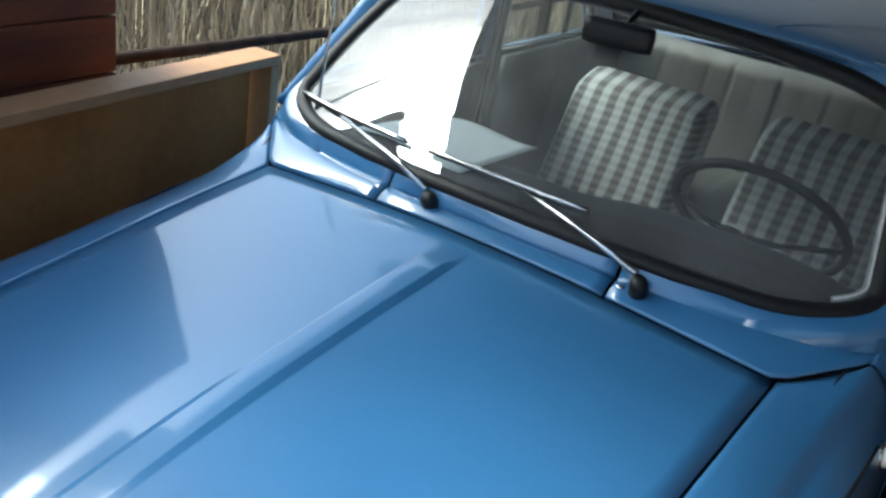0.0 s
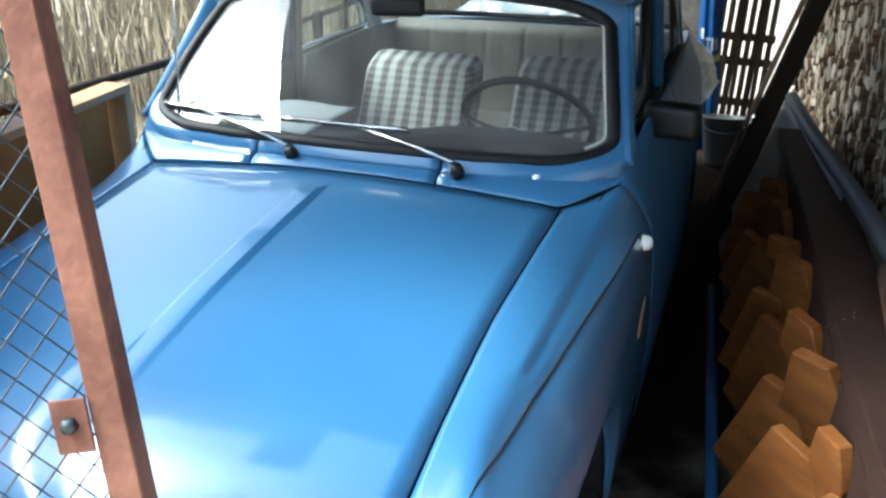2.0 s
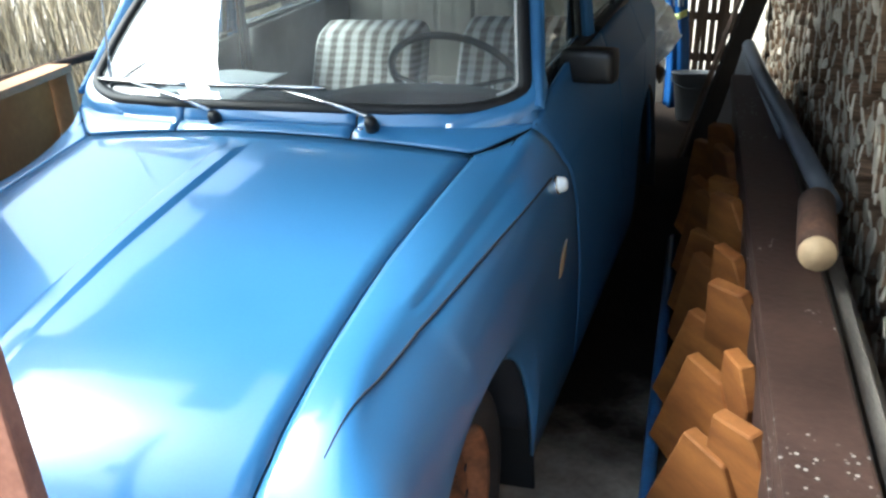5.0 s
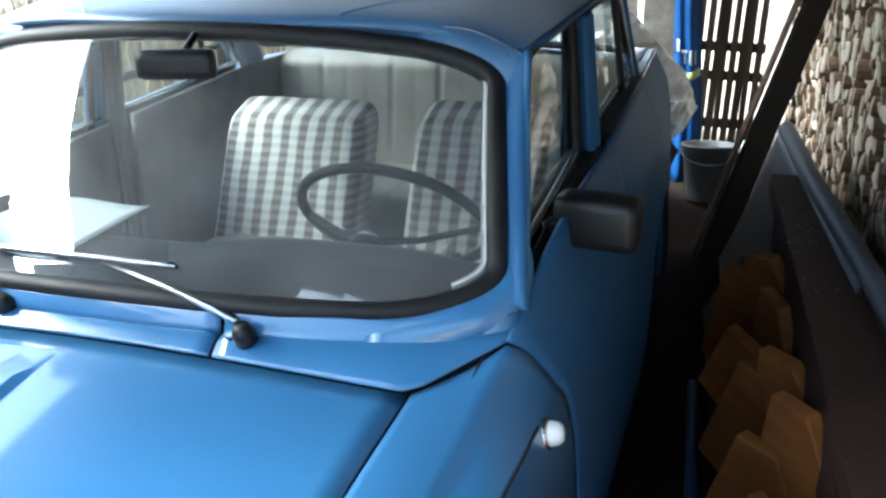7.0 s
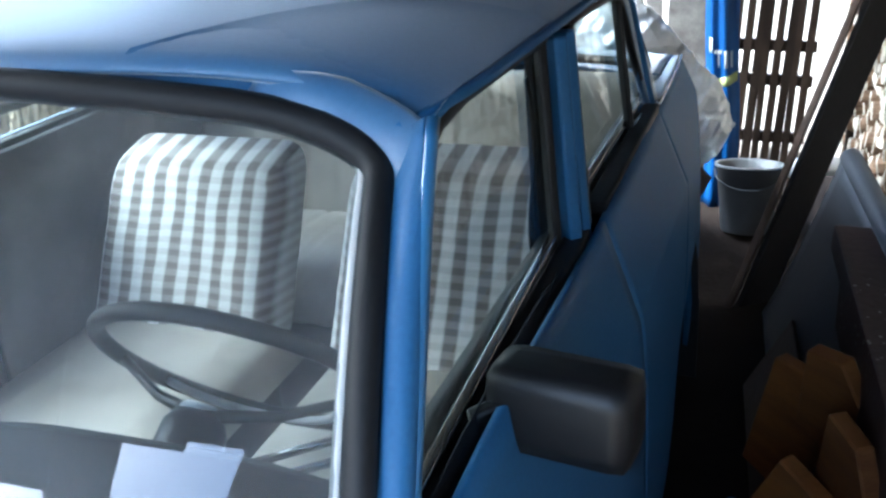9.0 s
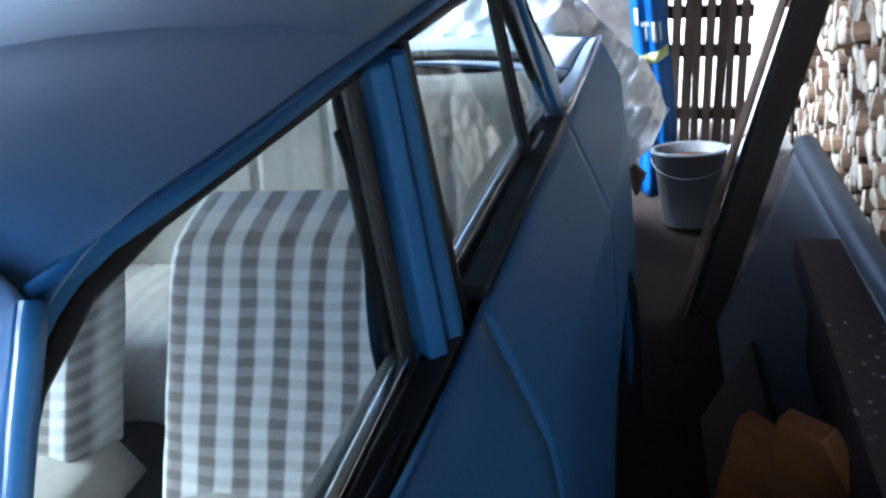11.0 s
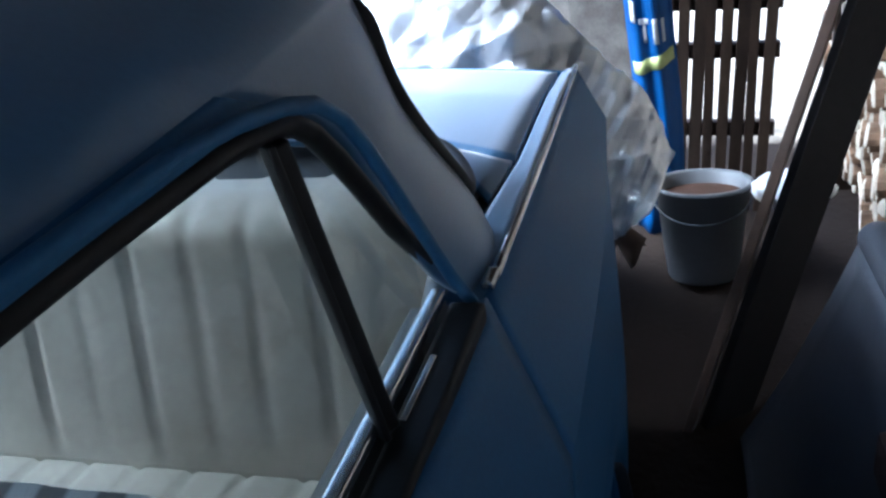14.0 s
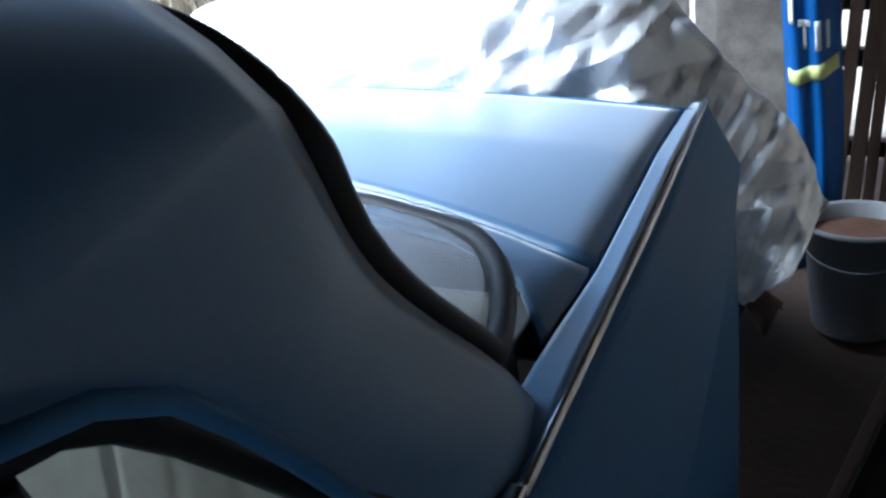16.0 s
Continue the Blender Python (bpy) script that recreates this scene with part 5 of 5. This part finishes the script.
tagged(link_bm("light_stick", tube([(1.40, 0.02, 0.48), (1.60, 0.42, 0.78)], 0.018, 10), LIGHTWOOD), "pale peeled stick leaning on the timber", "stick")
tagged(link_bm("cement_lump", tube([(1.36, 0.33, 0.49), (1.44, 0.30, 0.50), (1.52, 0.33, 0.49)], [0.03, 0.04, 0.03], 10, False, 0.6), GREYWOOD), "pale crust on the board's end", "crust")

# offcuts of pine between the path and the board
def offcut(a, b, width, thick, face, seed):
    rnd = random.Random(seed)
    a, b = Vector(a), Vector(b)
    up = (b - a).normalized()
    side = up.cross(Vector(face)).normalized()
    m = Matrix.Translation(a) @ Matrix((side, side.cross(-up), up)).transposed().to_4x4()
    ln = (b - a).length
    bm = bmesh.new()
    hw = width / 2
    pts = [(-hw, 0), (hw, rnd.uniform(0, 0.05)), (hw * 0.9, ln * 0.8), (0.1 * hw, ln), (-hw, ln * 0.9)]
    lo = [bm.verts.new((x, -thick / 2, z)) for x, z in pts]
    hi = [bm.verts.new((x, thick / 2, z)) for x, z in pts]
    bm.faces.new(lo)
    bm.faces.new(hi[::-1])
    for k in range(5):
        bm.faces.new((lo[k], lo[(k + 1) % 5], hi[(k + 1) % 5], hi[k]))
    bmesh.ops.bevel(bm, geom=bm.edges[:], offset=0.004, segments=1, affect="EDGES")
    bm.transform(m)
    return bm


def pine_offcut(a, b, width, face, seed):
    tagged(link_bm("pine_offcut", offcut(a, b, width, 0.035, face, seed), WOODRAW, smooth=False), "sawn orange pine offcut leaning on the stack", "offcut", "pine offcuts beside the car")


rnd = random.Random(3)
for k in range(9):
    y = 0.50 + 0.29 * k
    out = 1.13 - 0.07 * (y - 0.78)
    # one leans high against the board
    pine_offcut((out + 0.11 + rnd.uniform(-0.01, 0.02), y + 0.12, 0.20), (beam_edge(y) - 0.022, y - 0.06 + rnd.uniform(-0.04, 0.04), 0.60 + rnd.uniform(-0.03, 0.03)), rnd.uniform(0.15, 0.20), (-0.6, -0.7 + rnd.uniform(-0.25, 0.25), 0.4), k)
    # one lies lower and farther out
    pine_offcut((out - 0.01 + rnd.uniform(-0.015, 0.015), y + 0.20, 0.10 + rnd.uniform(-0.02, 0.03)), (beam_edge(y) - 0.07, y + 0.04 + rnd.uniform(-0.05, 0.03), 0.46 + rnd.uniform(-0.04, 0.04)), rnd.uniform(0.17, 0.22), (-0.5, -0.8 + rnd.uniform(-0.25, 0.35), 0.5), 40 + k)
for k in range(3):
    y = 0.75 + 1.1 * k
    tagged(link_bm("brown_plate", slab(0.012, 0.9, 0.26, 0.003, Matrix.Translation((1.17 - 0.1 * y + 0.06, y + 0.2, 0.01)) @ Matrix.Rotation(radians(5.7), 4, "Z") @ Matrix.Rotation(radians(28), 4, "Y")), BROWNPAINT, smooth=False), "dark brown board standing on edge under the offcuts", "board")
tagged(link_bm("blue_pole", tube([(1.062, 0.66, 0.03), (1.035, 1.2, 0.035), (0.965, 2.1, 0.03), (0.90, 3.0, 0.03)], [0.022, 0.02, 0.019, 0.018], 12), BLUEPAINTED), "worn blue painted pole lying on the ground", "pole")

# ---- behind the car ----
lean = thing("leaning_board", None, "wide dark old board with a brown edge leaning on the woodpile", "board")
LEAN0, LEAN1 = Vector((0.80, 4.07, 0.02)), Vector((1.155, 4.36, 1.12))
# Edge colour carries the light on it; the face is plain near-black.
part("board_edge", bar_between(LEAN0, LEAN1, 0.022, 0.03, 0.004, 35), BROWNEDGE, lean, "brown board edge, its lit tone painted in", smooth=False)
part("board_face", grid(lambda u, v: LEAN0.lerp(LEAN1, v) + Vector((0.10, 0.08, 0.0)) * u + Vector((0.022, 0.014, 0)), 6, 10, 0.025), BOARDDARK, lean, smooth=False)
pal = thing("pallet_fence", None, "dark slatted wooden pallet standing upright as a fence", "pallet")
for k in range(8):
    part("slat", slab(0.028 + 0.004 * (k % 3), 0.02, 1.42, 0.003, Matrix.Translation((0.680 + 0.0405 * k, 5.15, 0.04)) @ Matrix.Rotation(radians(2.6 + 0.5 * (k % 3)), 4, "Y")), DARKWOOD, pal, smooth=False)
for z in (0.29, 0.535, 0.68, 1.1):
    part("rail", slab(0.33, 0.03, 0.045, 0.003, Matrix.Translation((0.828 + 0.05 * z, 5.177, z)) @ Matrix.Rotation(radians(2), 4, "Y")), DARKWOOD, pal, smooth=False)
fence = thing("picket_fence", None, "pale weathered picket fence behind the car", "fence")
for k in range(7):
    part("picket", slab(0.075, 0.02, 1.05, 0.003, Matrix.Translation((-0.32 + 0.105 * k, 5.62, 0.03)) @ Matrix.Rotation(radians(0.6 * (k % 3 - 1)), 4, "Y")), GREYWOOD, fence, smooth=False)
for z in (0.30, 0.60):
    part("rail", slab(0.80, 0.03, 0.06, 0.003, Matrix.Translation((0.0, 5.648, z))), GREYWOOD, fence, smooth=False)
tagged(link_bm("grey_board", slab(0.19, 0.025, 1.45, 0.004, Matrix.Translation((0.50, 5.12, 0.04)) @ Matrix.Rotation(radians(2), 4, "Y")), GREYWOOD, smooth=False), "wide weathered grey-brown board standing upright", "board")
sack = thing("blue_sack", None, "blue woven plastic sack with white print hanging on the fence", "sack")
def sack_point(u, v):
    return Vector((lerp(0.605, 0.735, u) - 0.02 * (1 - v) * 0 + 0.012 * math.sin(6 * v), 5.04 - 0.05 * math.sin(3.1416 * u) + 0.012 * math.sin(14 * u + 3 * v), lerp(0.045, 1.15, v)))
part("sack_body", grid(sack_point, 20, 26, 0.004), SACKBLUE, sack)
part("sack_stripe", grid(lambda u, v: sack_point(0.06 + u * 0.88, 0.455 + 0.035 * v + 0.035 * u) - Vector((0, 0.006, 0)), 16, 2, 0.002), SACKYELLOW, sack)
for u0, v0, wide, tall in ((0.14, 0.60, 0.10, 0.055), (0.30, 0.595, 0.22, 0.014), (0.38, 0.545, 0.06, 0.05), (0.60, 0.545, 0.09, 0.065), (0.76, 0.545, 0.05, 0.06)):
    part("print_mark", grid(lambda u, v: sack_point(u0 + wide * u, v0 + tall * v) - Vector((0, 0.006, 0)), 4, 4, 0.002), SACKWHITE, sack)

bucket = thing("bucket", Matrix.Translation((0.812, 4.745, 0.045)) @ Matrix.Rotation(radians(-9), 4, "X") @ Matrix.Scale(0.93, 4), "pale grey plastic bucket half full of brown residue", "bucket")
part("bucket_body", lathe([(0.001, 0.0), (0.10, 0.0), (0.105, 0.01), (0.136, 0.28), (0.146, 0.282), (0.146, 0.292), (0.136, 0.294), (0.128, 0.286), (0.10, 0.03)], 40), BUCKETGREY, bucket)
part("residue", lathe([(0.001, 0.256), (0.124, 0.252)], 32), DIRTYWATER, bucket)
part("handle", tube([(0.142 * math.cos(a), -0.142 * math.sin(a) * 0.75 - 0.03, 0.27 - 0.07 * math.sin(a)) for a in np.linspace(0, 3.1416, 20)], 0.003, 6), WIRE, bucket)
for k, (x, y) in enumerate(((1.02, 4.70), (1.06, 4.62))):
    bm = bmesh.new()
    bmesh.ops.create_icosphere(bm, subdivisions=3, radius=0.055)
    for v in bm.verts:
        v.co *= 1 + 0.35 * noise.noise(v.co * 28 + Vector((k, 0, 0))) + 0.25 * abs(noise.noise(v.co * 70 + Vector((0, k, 0))))
    bm.transform(Matrix.Translation((x, y, 0.33 + 0.05 * k)) @ Matrix.Diagonal((1.3, 1, 0.8, 1)))
    tagged(link_bm("crumpled_bag", bm, SILVER), "small crumpled pale plastic bag", "bag")

# silver film bundle over the tail of the car
FU = [0, 0.14, 0.28, 0.42, 0.54, 0.64, 0.74, 0.83, 0.92, 1.0]
crest_x = smooth_table(FU, [-0.95, -0.55, -0.12, 0.20, 0.42, 0.535, 0.62, 0.68, 0.74, 0.772])
crest_z = smooth_table(FU, [0.62, 0.98, 1.03, 1.06, 1.05, 0.975, 0.865, 0.80, 0.72, 0.61])
front_x = smooth_table(FU, [-0.90, -0.53, -0.10, 0.20, 0.40, 0.50, 0.575, 0.605, 0.665, 0.740])
front_z = smooth_table(FU, [0.45, 0.80, 0.86, 0.87, 0.87, 0.80, 0.60, 0.545, 0.515, 0.575])


def film_folds():
    """Directions, widths and heights of the film's straight folds."""
    rnd = random.Random(21)
    folds = []
    for size, depth in ((4.0, 0.030), (5.5, 0.022), (8.0, 0.018), (12.0, 0.014), (17.0, 0.010), (24.0, 0.007)):
        d = Vector((rnd.uniform(-1, 1), rnd.uniform(-0.4, 0.4), rnd.uniform(-1, 1))).normalized()
        folds.append((d * size, depth, rnd.uniform(0, 9)))
    return folds


FOLDS = film_folds()


def film_creases(p, crumpled):
    """Stiff film: low swells broken by straight, sharp folds that fade in and out."""
    d = 0.035 * noise.noise(p * 2.6)
    for k, (way, depth, shift) in enumerate(FOLDS):
        x = p.dot(way) + shift + 1.5 * noise.noise(p * 2.6 + Vector((k * 5, 0, 0)))
        tent = abs(x - math.floor(x) - 0.5) * 2
        where = 0.5 + noise.noise(p * 3.0 + Vector((0, k * 7, 3)))
        d += crumpled * depth * (tent - 0.5) * min(1.0, max(0.0, 1.4 * where))
    for f, a in ((6.0, 0.020), (13.0, 0.014)):
        d += crumpled * a * (0.35 - min(1.0, 1.7 * abs(noise.noise(p * f + Vector((f, 2 * f, 0))))))
    return d


def film_point(u, v):
    """u from the car's far side to the hanging corner, v from the boot over the crest and down behind."""
    cx, cz, fx, fz = crest_x(u), crest_z(u), front_x(u), front_z(u)
    if v < 0.55:
        w = v / 0.55
        ragged = 0.02 * noise.noise(Vector((u * 60, 3, 0))) * (1 - w) * max(0, (u - 0.6) / 0.4)
        p = Vector((lerp(fx, cx, w**0.8), lerp(4.10, 4.30, w**1.6), lerp(fz, cz, math.sin(1.5708 * w)) + ragged))
    else:
        w = (v - 0.55) / 0.45
        p = Vector((lerp(cx, min(cx, 0.40), w**0.6), lerp(4.30, 4.80, w**0.7), lerp(cz, 0.20, w**1.5)))
    d = film_creases(p, 0.35 + 0.65 * min(1, max(0, (u - 0.35) / 0.3)))
    return p + Vector((0.3 * d, -0.75 * d, 0.6 * d))


bundle = thing("film_bundle", None, "large crumpled silver film bundle resting behind the boot", "film bundle")
bm = grid(film_point, 190, 110, 0.003)
part("film", bm, SILVER, bundle, smooth=False)
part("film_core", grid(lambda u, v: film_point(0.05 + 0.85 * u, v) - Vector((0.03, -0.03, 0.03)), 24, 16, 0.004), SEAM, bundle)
rag = thing("brown_rag", None, "brown rag hanging under the silver film behind the tail", "rag")
part("cloth", grid(lambda u, v: Vector((lerp(0.60, 0.70, u) + 0.02 * math.sin(7 * v), 4.20 + 0.02 * math.sin(9 * u + 4 * v), lerp(0.62, 0.42, v) - 0.03 * math.sin(11 * u) * v)), 14, 12, 0.004), BROWNEDGE, rag)

# ---- the open side: bank of dry reeds, rail, cabinet panel, post ----
def reeds():
    rnd = random.Random(11)
    verts, faces = [], []
    for k in range(9000):
        x = -1.75 - 4.0 * rnd.random() ** 1.5
        y = rnd.uniform(-1.5, 9.5)
        h = rnd.uniform(0.35, 0.85) * (0.7 + 0.5 * noise.noise(Vector((x * 1.5, y * 1.5, 0))) + 0.2)
        z = ground_z(x, y) - 0.02
        w = rnd.uniform(0.004, 0.011)
        a, lean, dirn = rnd.uniform(0, 3.14), rnd.uniform(0.0, 0.35), rnd.uniform(0, 6.28)
        dx, dy = math.cos(a) * w, math.sin(a) * w
        lx, ly = math.cos(dirn) * lean * h, math.sin(dirn) * lean * h
        i = len(verts)
        for f, s in ((0, 1), (0.55, 0.8), (1, 0.15)):
            px, py, pz = x + lx * f * f, y + ly * f * f, z + h * f
            verts += [(px - dx * s, py - dy * s, pz), (px + dx * s, py + dy * s, pz)]
        faces += [(i, i + 1, i + 3, i + 2), (i + 2, i + 3, i + 5, i + 4)]
    me = bpy.data.meshes.new("reeds")
    me.from_pydata(verts, [], faces)
    me.materials.append(REED)
    return me


tagged(new("reeds", reeds()), "dense dry tan reeds on a bank", "reeds", kind="stuff")
tagged(link_bm("fence_rail", tube([(-1.16, 1.2, 1.01), (-1.33, 2.5, 0.92), (-1.55, 4.1, 0.81), (-1.75, 5.6, 0.75)], 0.018, 8), DARKWOOD), "thin dark rail along the open side", "rail")
for p in ((-1.20, 1.32), (-1.60, 4.5)):
    tagged(link_bm("rail_post", bar_between((p[0], p[1], ground_z(*p) - 0.02), (p[0], p[1], 1.0 - 0.055 * (p[1] - 1.2)), 0.05, 0.05, 0.006), DARKWOOD, smooth=False), "dark post under the rail", "post", "rail posts")
redwall = thing("wall_west", None, "red-brown boarded wall end on the open side", "wall", kind="structure")
for k in range(13):
    part("board", slab(0.05, 2.2, 0.135, 0.004, Matrix.Translation((-1.12, 0.22, 0.02 + 0.14 * k)), 0.001, k), REDPAINT, redwall, smooth=False)
cab = thing("cabinet_panel", None, "brown veneered cabinet front with a pale wooden edge", "panel")
a, b = Vector((-0.80, -0.2, 1.09)), Vector((-0.93, 1.62, 1.00))
d = (b - a).normalized()
mcab = Matrix.Translation((-0.88, 0.72, 0.0)) @ Matrix.Rotation(radians(4), 4, "Z")
part("panel_back", slab(0.02, 1.86, 0.98, 0.003, mcab @ Matrix.Translation((-0.03, 0, 0.04))), VENEER, cab, smooth=False)
part("panel_edge", slab(0.09, 1.94, 0.025, 0.003, mcab @ Matrix.Translation((0, 0, 1.02))), CABEDGE, cab, smooth=False)
part("panel_edge", slab(0.09, 1.94, 0.025, 0.003, mcab @ Matrix.Translation((0, 0, 0.012))), CABEDGE, cab, smooth=False)
for s in (-1, 1):
    part("panel_side", slab(0.09, 0.03, 0.98, 0.003, mcab @ Matrix.Translation((0, s * 0.95, 0.038))), CABEDGE, cab, smooth=False)
tagged(link_bm("shelter_post", tube([(-1.0, 5.9, 0.0), (-1.0, 5.9, 2.42)], 0.075, 16), REDPAINT), "red-brown round shelter post", "post")
tagged(link_bm("shelter_post", tube([(2.2, 0.9, 0.0), (2.2, 0.9, 2.3)], 0.075, 16), DARKWOOD), "dark round wooden shelter post", "post")

# ---- mesh gate in front of the car ----
gate = thing("mesh_gate", None, "rusty angle-iron gate with diamond wire mesh, standing ajar", "gate")
g0, g1 = Vector((0.484, -0.124, 0.012)), Vector((0.137, 0.112, 1.70))
gd = (g1 - g0).normalized()
gx = Vector((-0.80, -0.30, -0.30))
gx = (gx - gd * gx.dot(gd)).normalized()
gn = gd.cross(gx).normalized()
if gn.y > 0:
    gn = -gn
def gpt(a, b, c=0.0):
    return g0 + gx * a + gd * b + gn * c
L = (g1 - g0).length
def plank_box(p, ex, ey, ez):
    bm = bmesh.new()
    vs = [bm.verts.new(p + ex * i + ey * j + ez * k) for i in (0, 1) for j in (0, 1) for k in (0, 1)]
    for f in ((0, 1, 3, 2), (4, 6, 7, 5), (0, 4, 5, 1), (2, 3, 7, 6), (0, 2, 6, 4), (1, 5, 7, 3)):
        bm.faces.new([vs[i] for i in f])
    bmesh.ops.bevel(bm, geom=bm.edges[:], offset=0.0015, segments=1, affect="EDGES")
    return bm
part("angle_iron", merge(plank_box(gpt(0, 0), gx * 0.045, gd * L, gn * 0.005), plank_box(gpt(0, 0), gx * 0.005, gd * L, gn * -0.045)), RUSTIRON, gate, smooth=False)
part("lug", merge(plank_box(gpt(0.045, L * 0.595, 0.006), gx * 0.05, gd * 0.075, gn * 0.005)), RUSTIRON, gate, smooth=False)
part("bolt", lathe([(0.001, 0.012), (0.010, 0.011), (0.013, 0.0)], 6, Matrix.Translation(gpt(0.072, L * 0.618, 0.011)) @ gn.to_track_quat("Z", "Y").to_matrix().to_4x4()), WIRE, gate)
wires = []
W, P = 0.95, 0.052
k = -int(L / P)
while k * P < W + L:
    for s in (1, -1):
        a0 = k * P
        lo, hi = (max(0, -a0), min(L, W - a0)) if s > 0 else (max(0, a0 - W), min(L, a0))
        if hi - lo > 0.03:
            wires.append(tube([gpt(0.03 + a0 + s * b, b, 0.003 * s) for b in (lo, hi)], 0.0016, 4))
    k += 1
part("wire_mesh", merge(*wires), WIRE, gate)
